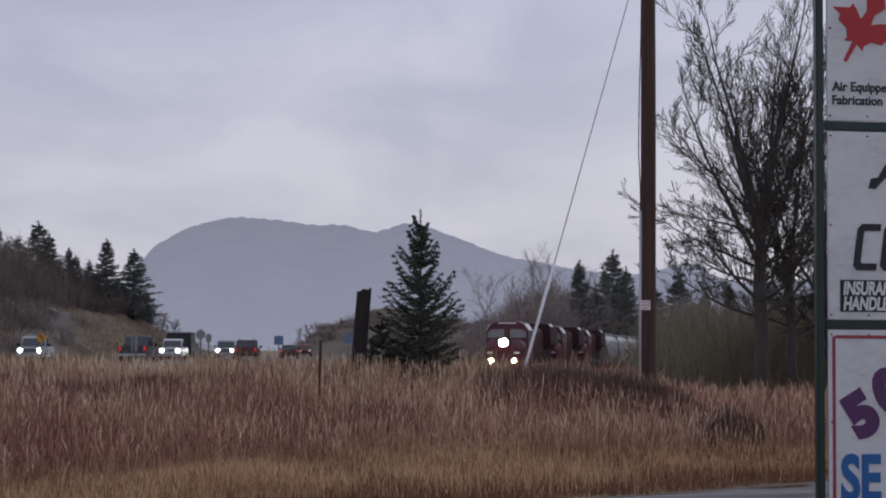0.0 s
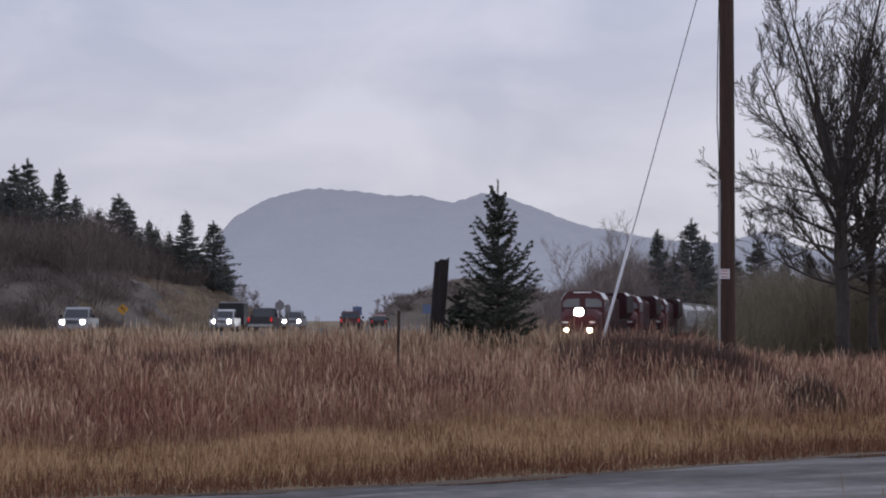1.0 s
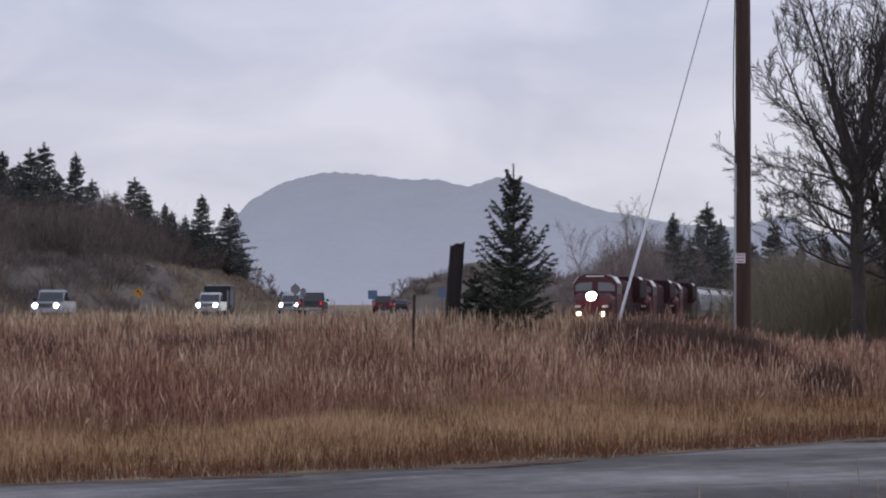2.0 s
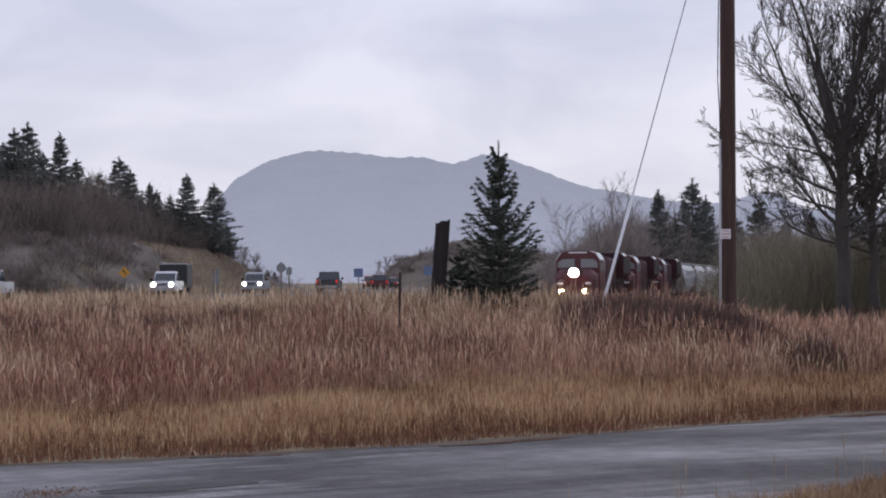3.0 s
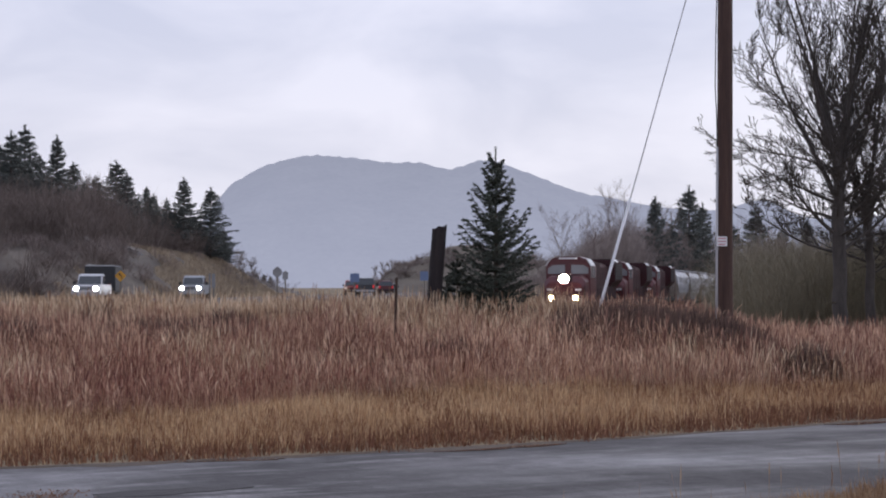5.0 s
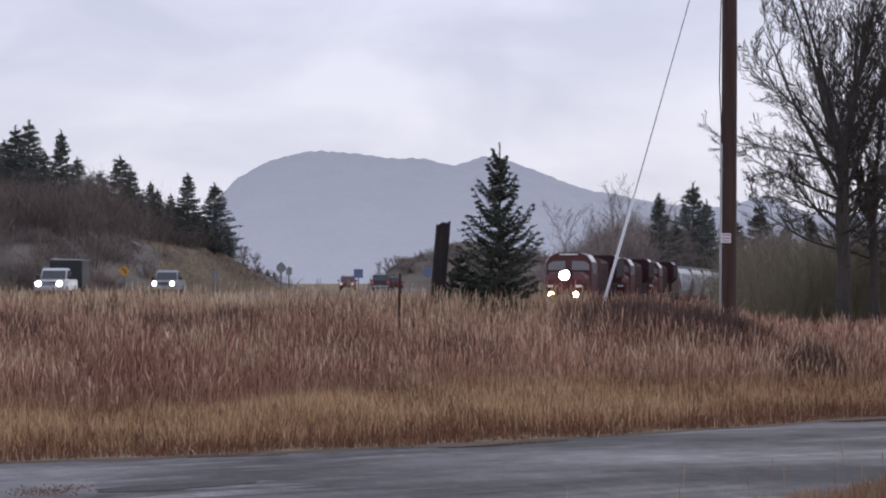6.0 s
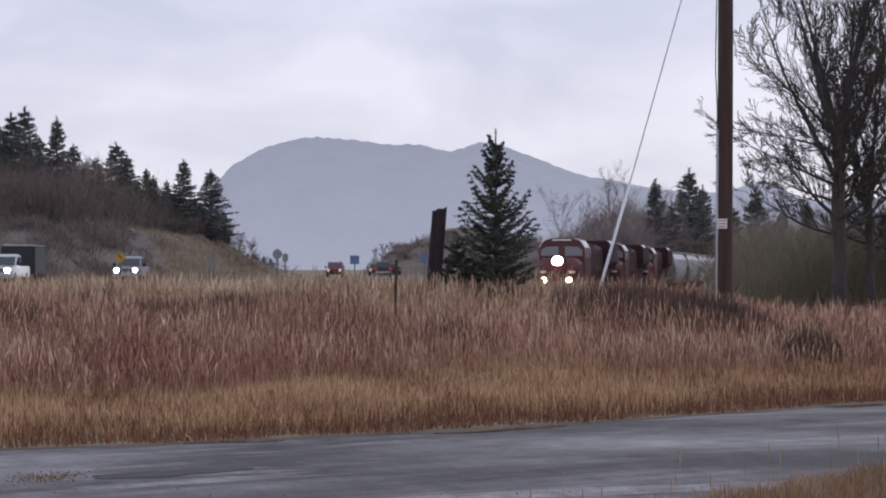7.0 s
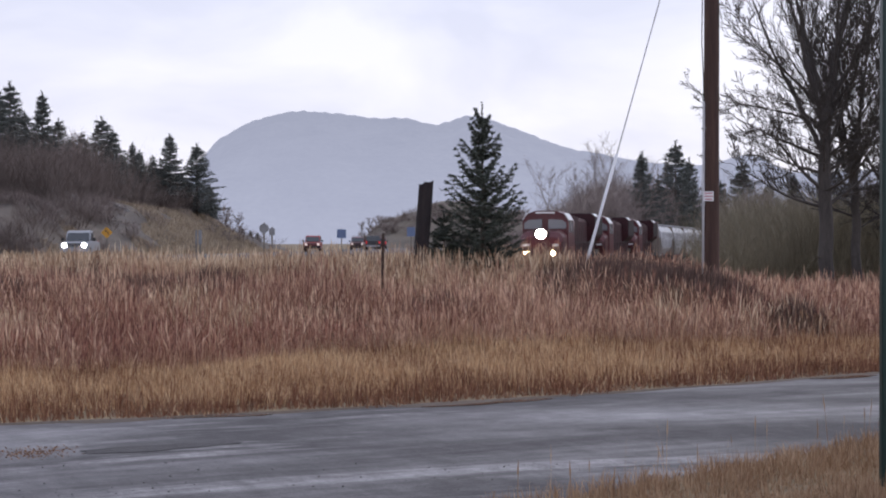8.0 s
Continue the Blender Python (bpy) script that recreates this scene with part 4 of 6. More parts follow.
def cottonwood(label, place, seed, r, fork, stems, top, reach, side_limbs):
    """A leafless cottonwood: a stout trunk to the fork, fanned rising stems above it, arching side limbs below."""
    rs = random.Random(seed)
    V, F = [], []
    thin = 0.0095

    def ring(c, d, rr, n):
        u = d.orthogonal().normalized()
        w = d.cross(u)
        o = len(V)
        for i in range(n):
            t = 6.283 * i / n
            V.append(c + (u * math.cos(t) + w * math.sin(t)) * rr)
        return o

    def seg(p, q, r0, r1):
        d = (q - p).normalized()
        n = 8 if r0 > 0.1 else 5 if r0 > 0.04 else 3
        o = ring(p, d, r0, n)
        k = ring(q, d, r1, n)
        for i in range(n):
            F.append((o + i, o + (i + 1) % n, k + (i + 1) % n, k + i))

    def limb(p, d, length, r0, level, lift):
        """lift bends the limb upwards as it grows."""
        steps = (11, 7, 4, 2)[level]
        wob = (0.04, 0.07, 0.09, 0.11)[level]
        rr = r0
        for i in range(steps):
            f = (i + 1) / steps
            d = (d + Vector((rs.gauss(0, wob), rs.gauss(0, wob), rs.gauss(0, wob) + lift / steps))).normalized()
            q = p + d * (length / steps)
            r1 = max(thin, r0 * (1 - 0.86 * f))
            seg(p, q, rr, r1)
            p, rr = q, r1
            if level == 3:
                continue
            for k in range(1 + (rs.random() < (0.12, 0.08, 0.42)[level])):
                if level == 0 and f < 0.16:
                    continue
                o = Matrix.Rotation(rs.uniform(0, 6.283), 3, d) @ d.orthogonal().normalized()
                ang = rs.uniform(0.4, 0.8)
                nd = d * math.cos(ang) + o * math.sin(ang)
                size = length * (rs.uniform(0.26, 0.46), rs.uniform(0.28, 0.5), rs.uniform(0.35, 0.6))[level] * (1.12 - 0.45 * f)
                limb(p, nd.normalized(), size, max(thin, rr * rs.uniform(0.42, 0.62)), level + 1, rs.uniform(0.1, 0.6))

    def take(name):
        me = raw_mesh(name, np.array([tuple(v) for v in V]), np.array(F), M_COTTON, True)
        V.clear()
        F.clear()
        o = new(name, me)
        o.parent = root

    root = tagged(new("bare_tree"), label, "tree")
    p, rr = Vector((0, 0, -0.5)), r * 1.3
    knots = []
    for i in range(14):
        f = (i + 1) / 14
        q = Vector((rs.gauss(0, 0.035), rs.gauss(0, 0.035), -0.5 + (fork + 0.5) * f))
        r1 = r * (1.22 - 0.2 * min(1, f * 5) - 0.34 * f)
        seg(p, q, rr, r1)
        knots.append((q, r1, f))
        p, rr = q, r1
    take("trunk")
    for k in range(stems):
        t = 6.283 * k / stems + rs.uniform(-0.35, 0.35)
        sp = 0.2 if k == 0 else rs.uniform(0.25, 0.68)
        d = Vector((math.cos(t) * sp, math.sin(t) * sp, 1)).normalized()
        q = knots[-1 - (k % 4)]
        limb(q[0], d, (top - fork) * rs.uniform(0.86, 1.02) * (1.04 - 0.2 * sp), rr * (0.66 if k < 2 else rs.uniform(0.4, 0.58)), 0, rs.uniform(0.15, 0.5))
        take("limb")
    for k in range(side_limbs):
        f = 0.58 + 0.40 * k / max(1, side_limbs - 1)
        q = min(knots, key=lambda n: abs(n[2] - f))
        t = 2.4 * k + rs.uniform(-0.4, 0.4)
        d = Vector((math.cos(t), math.sin(t), rs.uniform(0.2, 0.8))).normalized()
        limb(q[0], d, reach * rs.uniform(0.75, 1.05), q[1] * rs.uniform(0.22, 0.36), 0, rs.uniform(0.0, 0.7))
        take("limb")
    root.matrix_basis = place


def plant_bare_trees():
    x, y, z = sight(1476, 448, 62)
    cottonwood("tall leafless cottonwood with a stout grey trunk", pose(x, y, -1.35, 0, 0, 20), 3, 0.29, 7.6, 9, 15.6, 4.4, 18)
    x, y, z = sight(1531, 448, 64.5)
    cottonwood("slender leafless cottonwood beside a larger one", pose(x, y, -1.35, 0, 0, 40), 8, 0.20, 6.2, 6, 13.6, 3.4, 10)
    x, y, z = sight(1600, 448, 67)
    cottonwood("leafless cottonwood standing at the thicket's edge", pose(x, y, -1.35, 0, 0, 90), 14, 0.17, 4.8, 5, 13.0, 3.4, 8)
    # small far ones among the woods
    for i, (px, py, d) in enumerate(((1071, 275, 215), (988, 318, 225), (672, 402, 300), (655, 410, 305), (1100, 300, 220), (1165, 310, 228), (420, 388, 190), (1035, 335, 225),
                                     (152, 255, 186), (438, 405, 200), (1262, 335, 205), (880, 385, 240))):
        x, y, top = sight(px, py, d)
        b = float(ground_z(x, y) + hill_rise(x, y))
        if 600 < px < 700:
            b = 2.0
        h = max(3.0, top - b)
        bare_tree("small leafless tree among far brush", h, 0.02 * h, pose(x, y, b - 0.2, 0, 0, 70 * i), 30 + i, h * 0.62, h * 0.3, 3, 2, mat=M_BRUSH)


plant_bare_trees()
M_KNOLL = material("brushy_knoll", [(0.07, 0.055, 0.045), (0.12, 0.10, 0.08), (0.16, 0.13, 0.10)], 0.18, 0.95, bump=0.5, bump_scale=1.5)
tagged(new("knoll", ridge_mesh("knoll", 320, 40, lambda x: bump_sum(x, [(7.6, 0.5, 8.0), (5.2, -9.5, 5.5), (6.5, 14, 14), (5.0, 45, 30)]), -30, 90, 160, M_KNOLL, 57, 1.6)),
       "low dark rounded knoll beyond the highway", "hill", kind="structure")


def knoll_brush():
    rs = np.random.RandomState(44)
    pl = []
    for i in range(160):
        x = rs.uniform(-14, 40)
        z = float(bump_sum(np.array(x), [(7.6, 0.5, 8.0), (5.2, -9.5, 5.5), (6.5, 14, 14), (5.0, 45, 30)]))
        r = rs.uniform(-0.5, 0.05)
        pl.append((x, 320 + 40 * r, max(0, z * (1 - abs(r)) ** 0.8 - 2.2), rs.uniform(0.7, 1.8), rs.uniform(1.2, 2.2)))
    twig_mass("knoll_brush", pl, 40, M_BRUSH, "low leafless brush on the knoll", "brush", 45, 0.06)


knoll_brush()


# ---- utility pole, guy wire and posts ----
def utility_pole():
    root = tagged(new("utility_pole"), "dark brown creosoted wooden utility pole in tall grass", "utility pole")
    bm = bmesh.new()
    n, k = 16, 14
    H = 10.4
    rings = []
    for i in range(k + 1):
        s = i / k
        r = 0.158 - 0.03 * s
        rings.append([bm.verts.new((math.cos(6.283 * j / n) * r * (1 + 0.015 * math.sin(j * 3 + i)), math.sin(6.283 * j / n) * r, -0.6 + (H + 0.6) * s)) for j in range(n)])
    for i in range(k):
        for j in range(n):
            bm.faces.new((rings[i][j], rings[i][(j + 1) % n], rings[i + 1][(j + 1) % n], rings[i + 1][j]))
    bm.faces.new(rings[-1])
    part("shaft", bm, M_POLE, root, smooth=True)
    bm = bmesh.new()
    tube(bm, (-0.155, -0.05, -0.3), (-0.150, -0.05, 4.1), 0.026, 0.026, 10)
    part("conduit", bm, M_CONDUIT, root, "grey plastic cable conduit", smooth=True)
    bm = bmesh.new()
    pts = [(-0.15, -0.05, 4.1), (-0.16, -0.05, 4.6), (-0.19, -0.05, 5.2), (-0.18, -0.05, 6.2), (-0.15, -0.05, 7.4), (-0.13, -0.05, 9.6)]
    for a, b in zip(pts, pts[1:]):
        tube(bm, a, b, 0.010, 0.010, 6)
    part("cable", bm, M_BLACK, root, "thin black riser cable")
    for zz in (0.9, 2.2, 3.6):
        bm = bmesh.new()
        box(bm, (-0.15, -0.055, zz), (0.09, 0.06, 0.03))
        part("strap", bm, M_STEEL, root)
    bm = bmesh.new()
    box(bm, (-0.075, -0.155, 2.34), (0.19, 0.006, 0.18))
    tag = part("warning_tag", bm, M_WHITE, root, "small faded white and red warning tag", bevel=0.002)
    bm = bmesh.new()
    for i, (zz, w) in enumerate(((2.395, 0.14), (2.34, 0.15), (2.285, 0.12))):
        box(bm, (-0.075, -0.160, zz), (w, 0.004, 0.014))
    part("printed_bars", bm, M_RED, tag)
    root.matrix_basis = pose(5.125, 33.0, 0.10, 0, 0.38, 0)
    # guy wire with its plastic guard
    g = tagged(new("guy_wire"), "steel guy wire with a white plastic guard", "guy wire")
    lo, hi = Vector((2.50, 33.0, 0.1)), Vector((5.08, 33.0, 9.2))
    gd = lo + (hi - lo) * 0.345
    bm = bmesh.new()
    tube(bm, gd, hi, 0.012, 0.010, 6)
    part("strand", bm, M_STEEL, g)
    bm = bmesh.new()
    tube(bm, lo - (hi - lo) * 0.04, gd, 0.031, 0.029, 10)
    part("guard", bm, M_GUARD, g, "white plastic guy guard", smooth=True)


utility_pole()


def old_post():
    """A tall split timber, ragged at the top, leaning a little."""
    rs = random.Random(6)
    bm = bmesh.new()
    n, k = 14, 12
    rings = []
    H = 2.35
    for i in range(k + 1):
        s = i / k
        ring = []
        for j in range(n):
            a = 6.283 * j / n
            c, sn = math.cos(a), math.sin(a)
            q = max(abs(c), abs(sn))
            r = (0.132 + 0.012 * (1 - s)) / (0.45 + 0.55 * q) * (1 + rs.uniform(-0.05, 0.05))
            z = -0.3 + (H + 0.3) * s + (rs.uniform(-0.05, 0.03) + 0.03 * c if i == k else 0)
            ring.append(bm.verts.new((c * r, sn * r * 0.8, z)))
        rings.append(ring)
    for i in range(k):
        for j in range(n):
            bm.faces.new((rings[i][j], rings[i][(j + 1) % n], rings[i + 1][(j + 1) % n], rings[i + 1][j]))
    top = bm.verts.new((0, 0, H - 0.04))
    for j in range(n):
        bm.faces.new((rings[-1][j], rings[-1][(j + 1) % n], top))
    ob = tagged(new("wooden_post", finish(bm, "wooden_post", M_POST)), "blackened weathered timber post leaning in tall grass", "post")
    ob.matrix_basis = pose(-0.34, 33.1, 0.385, 0, 4.6, 0)


old_post()


def steel_post():
    root = tagged(new("fence_post"), "thin rusty steel fence post in tall grass", "post")
    bm = bmesh.new()
    box(bm, (0, 0, 0.75), (0.045, 0.008, 1.7))
    box(bm, (0, 0.02, 0.75), (0.008, 0.04, 1.7))
    for i in range(14):
        box(bm, (0, -0.007, 0.2 + i * 0.1), (0.014, 0.008, 0.03))
    part("stake", bm, M_RUST, root)
    bm = bmesh.new()
    box(bm, (0, 0.0, 0.1), (0.11, 0.006, 0.16))
    part("anchor_plate", bm, M_RUST, root)
    root.matrix_basis = pose(-0.875, 29.0, 0.16, 0, 1.2, 0)


steel_post()


# ---- the roadside advertising sign ----
def glyph(body, size, shear, extrude, bold):
    cu = bpy.data.curves.new("glyph", 'FONT')
    cu.body, cu.size, cu.extrude, cu.shear, cu.offset = body, size, extrude, shear, bold
    cu.resolution_u = 4
    tmp = bpy.data.objects.new("glyph", cu)
    scene.collection.objects.link(tmp)
    me = bpy.data.meshes.new_from_object(tmp.evaluated_get(bpy.context.evaluated_depsgraph_get()))
    bpy.data.objects.remove(tmp)
    return me, max((v.co.x for v in me.vertices), default=0)


def letters(body, size, place, mat, parent, name, shear=0.0, extrude=0.002, bold=0.0, narrow=1.0):
    """Each character is a part of its own, spaced as the line sets it."""
    for i, ch in enumerate(body):
        if ch == " ":
            continue
        me, own = glyph(ch, size, shear, extrude, bold)
        line, end = glyph(body[:i + 1], size, shear, extrude, bold)
        bpy.data.meshes.remove(line)
        me.materials.clear()
        me.materials.append(mat)
        ob = new("letter", me)
        ob.parent = parent
        ob.matrix_basis = place @ Matrix.Diagonal((narrow, 1, 1, 1)) @ Matrix.Translation((end - own, 0, 0))


def facing(x, z, y=-0.026, turn=0):
    return Matrix.Translation((x, y, z)) @ pose(0, 0, 0, 90, 0, 0) @ pose(0, 0, 0, 0, 0, turn)


def leaf_outline(s):
    """Half of an eleven-pointed leaf, mirrored."""
    half = [(0, 2.9), (0.60, 2.0), (0.24, 1.36), (0.32, 0.79), (0.72, 1.09), (1.13, 1.32), (1.14, 1.03), (1.50, 0.85), (1.99, 0.59), (1.45, 0.45), (1.39, 0.14), (0.78, -0.03),
            (0.52, -0.46), (0.58, -0.70), (0.14, -0.48), (0.10, -1.66)]
    return [(x * s, z * s) for x, z in half] + [(-x * s, z * s) for x, z in half[::-1] if x > 0]


def roadside_sign():
    root = tagged(new("roadside_sign"), "green steel-framed roadside sign with three white panels", "sign")
    W = 2.44
    for sx in (0.0, W + 0.06):
        bm = bmesh.new()
        box(bm, (sx, 0, 2.0), (0.050, 0.060, 4.7))
        part("post", bm, M_GREEN, root, "dark green square steel post", bevel=0.006)
    for zz in (4.32, 3.05, 1.768, 0.525):
        bm = bmesh.new()
        box(bm, (W / 2 + 0.03, 0, zz), (W - 0.012, 0.056, 0.06))
        part("crossbar", bm, M_GREEN, root, bevel=0.006)
    panels = []
    for z0, z1 in ((3.085, 4.285), (1.80, 3.015), (0.557, 1.735)):
        bm = bmesh.new()
        box(bm, (W / 2 + 0.035, -0.012, (z0 + z1) / 2), (W - 0.03, 0.02, z1 - z0))
        p = part("panel", bm, M_PANEL, root, "weathered white painted sign panel", bevel=0.003)
        panels.append(p)
        for i in range(3):
            for sx in (0.07, 0.32, 1.2, 2.3):
                if i == 1 and sx > 0.1:
                    continue
                zz = z0 + 0.03 + (z1 - z0 - 0.06) * i / 2
                bm = bmesh.new()
                tube(bm, (sx, -0.020, zz), (sx, -0.030, zz), 0.007, 0.006, 8)
                part("screw", bm, M_RUST, p)
    a, b, c = panels
    bm = bmesh.new()
    prism(bm, leaf_outline(0.12), -0.030, -0.0225, Matrix.Translation((0.268, 0, 3.647)) @ pose(0, 0, 0, 0, 29, 0))
    part("leaf_emblem", bm, M_RED, a, "red maple leaf shape")
    letters("Air Equipped", 0.083, facing(0.085, 3.278), M_BLACK, a, "lettering", bold=0.002, narrow=0.93)
    letters("Fabrication", 0.083, facing(0.080, 3.19), M_BLACK, a, "lettering", bold=0.002, narrow=0.93)
    # dark bird-like mark over heavy letters
    bm = bmesh.new()
    prism(bm, [(0.324, 2.650), (0.342, 2.712), (0.389, 2.720), (0.436, 2.80), (0.56, 2.87), (0.62, 2.78), (0.50, 2.715), (0.436, 2.715), (0.37, 2.645)], -0.030, -0.0225)
    part("emblem", bm, M_BLACK, b, "black swooping shape")
    # two square-cut slanting letters, C and O
    for x0, w, closed in ((0.215, 0.155, False), (0.395, 0.165, True)):
        bm = bmesh.new()
        lean = Matrix(((1, 0, 0.13, x0), (0, 1, 0, 0), (0, 0, 1, 2.118), (0, 0, 0, 1)))
        prism(bm, [(0.0, 0.03), (0.03, 0.0), (w, 0.0), (w, 0.045), (0.055, 0.045), (0.045, 0.055), (0.045, 0.245), (0.055, 0.255), (w, 0.255), (w, 0.30), (0.03, 0.30), (0.0, 0.27)], -0.030, -0.0225, lean)
        if closed:
            prism(bm, [(w - 0.002, 0.0), (w + 0.02, 0.0), (w + 0.045, 0.03), (w + 0.045, 0.27), (w + 0.02, 0.30), (w - 0.002, 0.30)], -0.030, -0.0225, lean)
        part("letter", bm, M_BLACK, b)
    bm = bmesh.new()
    box(bm, (0.62, -0.0245, 1.953), (0.98, 0.004, 0.205))
    part("label_strip", bm, M_BLACK, b, "black strip")
    letters("INSURANCE", 0.118, facing(0.148, 1.962, -0.0285), M_WHITE, b, "lettering", 0.16, bold=0.004, narrow=0.65)
    letters("HANDLED", 0.118, facing(0.148, 1.864, -0.0285), M_WHITE, b, "lettering", 0.16, bold=0.004, narrow=0.65)
    bm = bmesh.new()
    for cx, cz, sx, sz in ((0.086, 1.146, 0.02, 1.09), (2.42, 1.146, 0.012, 1.09), (1.25, 1.690, 2.31, 0.02), (1.25, 0.602, 2.33, 0.012)):
        box(bm, (cx, -0.0245, cz), (sx, 0.005, sz))
    part("border", bm, M_BORDER, c, "thin maroon border line", bevel=0.001)
    letters("5", 0.36, facing(0.255, 1.045, turn=32), M_PURPLE, c, "lettering", bold=0.028)
    letters("0", 0.36, facing(0.42, 1.20, turn=22), M_PURPLE, c, "lettering", bold=0.028)
    letters("SE", 0.40, facing(0.128, 0.655), M_BLUE, c, "lettering", bold=0.014, narrow=0.70)
    root.matrix_basis = pose(2.855, 11.3, 0.0, 0, 0.35, 6)


roadside_sign()


# ---- road signs by the highway ----
M_SIGNBACK = material("bare_aluminium_sign_back", [(0.20, 0.20, 0.21), (0.30, 0.30, 0.31)], 3, 0.5, 0.4)
M_YELLOW = material("yellow_warning_sheeting", [(0.52, 0.25, 0.025), (0.62, 0.31, 0.03)], 3, 0.5)
M_BLUESIGN = material("blue_service_sign", [(0.13, 0.18, 0.30), (0.16, 0.21, 0.34)], 3, 0.5)
M_WOODPOST = material("grey_sign_post", [(0.16, 0.14, 0.12), (0.24, 0.21, 0.18)], 3, 0.85, stretch=(2, 2, 0.2))


def road_sign(px, py, d, kind, size, label, turn=0):
    """A sign on its post; py is the height of the plate's middle."""
    x, y, z = sight(px, py, d)
    base = float(ground_z(x, y) + hill_rise(x, y))
    root = tagged(new("road_sign"), label, "sign")
    bm = bmesh.new()
    box(bm, (0, 0.04, (z - base) / 2 + 0.1), (0.11, 0.06, z - base + size * 0.9))
    part("post", bm, M_WOODPOST, root, bevel=0.008)
    bm = bmesh.new()
    s = size / 2
    if kind == "octagon":
        k = s * 0.414
        prism(bm, [(s, k), (k, s), (-k, s), (-s, k), (-s, -k), (-k, -s), (k, -s), (s, -k)], -0.006, 0.006, Matrix.Translation((0, 0, z - base)))
        plate = part("plate", bm, M_SIGNBACK, root)
    elif kind == "diamond":
        r = size * 0.72
        prism(bm, [(r, 0), (0, r), (-r, 0), (0, -r)], -0.006, 0.006, Matrix.Translation((0, 0, z - base)))
        plate = part("plate", bm, M_YELLOW, root, "yellow diamond plate")
        bm = bmesh.new()
        q = size * 0.36
        prism(bm, [(0.35 * q, -q), (0.62 * q, -q), (0.62 * q, 0.0), (-0.1 * q, 0.55 * q), (0.12 * q, 0.8 * q), (-0.75 * q, 0.95 * q), (-0.5 * q, 0.1 * q), (-0.28 * q, 0.32 * q), (0.35 * q, -0.15 * q)],
              -0.014, -0.008, Matrix.Translation((0, 0, z - base)))
        part("arrow", bm, M_BLACK, plate, "black curve arrow")
    else:
        w, h, mat = kind
        box(bm, (0, 0, z - base), (w, 0.014, h))
        plate = part("plate", bm, mat, root, bevel=0.004)
    root.matrix_basis = pose(x, y, base, 0, 0, turn)


road_sign(482, 421, 112, "octagon", 0.58, "grey back of an octagonal stop sign", 8)
road_sign(496, 427, 125, (0.4, 0.5, M_SIGNBACK), 0.5, "small grey sign seen from behind")
road_sign(204, 427, 104, "diamond", 0.47, "yellow diamond curve warning sign with black arrow", 6)
road_sign(369, 436, 118, (0.22, 0.95, M_SIGNBACK), 0.9, "narrow upright grey marker board by the highway")
road_sign(362, 436, 118.4, (0.12, 0.95, M_SIGNBACK), 0.9, "narrow upright grey marker board by the highway")
road_sign(619, 431, 165, (0.85, 0.8, M_BLUESIGN), 0.8, "blue highway service sign on a post")
road_sign(742, 428, 175, (0.8, 0.9, M_BLUESIGN), 0.8, "blue highway service sign on a post")

M_ROCK = material("grey_layered_rock", [(0.11, 0.103, 0.10), (0.22, 0.208, 0.20), (0.33, 0.315, 0.30)], 0.9, 0.9, bump=0.9, bump_scale=5)


def rock_ledge(px, py, d, size, tilt, seed):
    """A slanting slab of bedrock breaking out of the bank."""
    rs = random.Random(seed)
    bm = bmesh.new()
    bmesh.ops.create_icosphere(bm, subdivisions=3, radius=1.0)
    for v in bm.verts:
        n = noise.noise(v.co * 1.7 + Vector((seed, 0, 0)))
        v.co *= 1 + 0.35 * n
        v.co = Vector((round(v.co.x * 3.2) / 3.2 * 0.5 + v.co.x * 0.5, v.co.y, round(v.co.z * 2.5) / 2.5 * 0.6 + v.co.z * 0.4))
        v.co = Vector((v.co.x * size, v.co.y * size * 0.5, v.co.z * size * 0.24))
    x, y, z = sight(px, py, d)
    ob = tagged(new("rock_ledge", finish(bm, "rock_ledge", M_ROCK)), "grey slanting bedrock ledge in the cut bank", "rock", "bank ledges")
    ob.matrix_basis = pose(x, y, float(ground_z(x, y) + hill_rise(x, y)) + 0.1, 0, tilt, rs.uniform(-20, 20))


for i, (px, py, d, size, tilt) in enumerate(((96, 403, 160, 2.0, 36), (118, 392, 162, 1.3, 40), (70, 395, 158, 1.5, 30), (150, 400, 163, 1.4, 34), (185, 410, 165, 1.5, 28), (40, 400, 156, 1.3, 38), (225, 418, 168, 1.2, 25))):
    rock_ledge(px, py, d, size, tilt, 11 + i)

# ---- vehicles ----
M_TYRE = material("tyre_rubber", [(0.015, 0.015, 0.016), (0.03, 0.03, 0.03)], 6, 0.85)
M_RIM = material("wheel_rim", [(0.35, 0.35, 0.36), (0.45, 0.45, 0.46)], 6, 0.35, 0.8)
M_DARKTRIM = material("dark_plastic_trim", [(0.02, 0.02, 0.022), (0.035, 0.035, 0.037)], 5, 0.6)
M_CARGLASS = glass("tinted_window_glass", (0.03, 0.035, 0.04))
M_HEAD = glow("lit_headlight", (1.0, 0.98, 1.0), 42.0)
M_HEADDIM = glow("dim_headlight", (0.7, 0.6, 0.55), 0.6)
M_TAIL = glow("lit_tail_light", (0.7, 0.03, 0.03), 0.45)


def paint(name, c):
    return material(name, [tuple(v * 0.85 for v in c), c], 1.5, 0.3, spec=0.6)


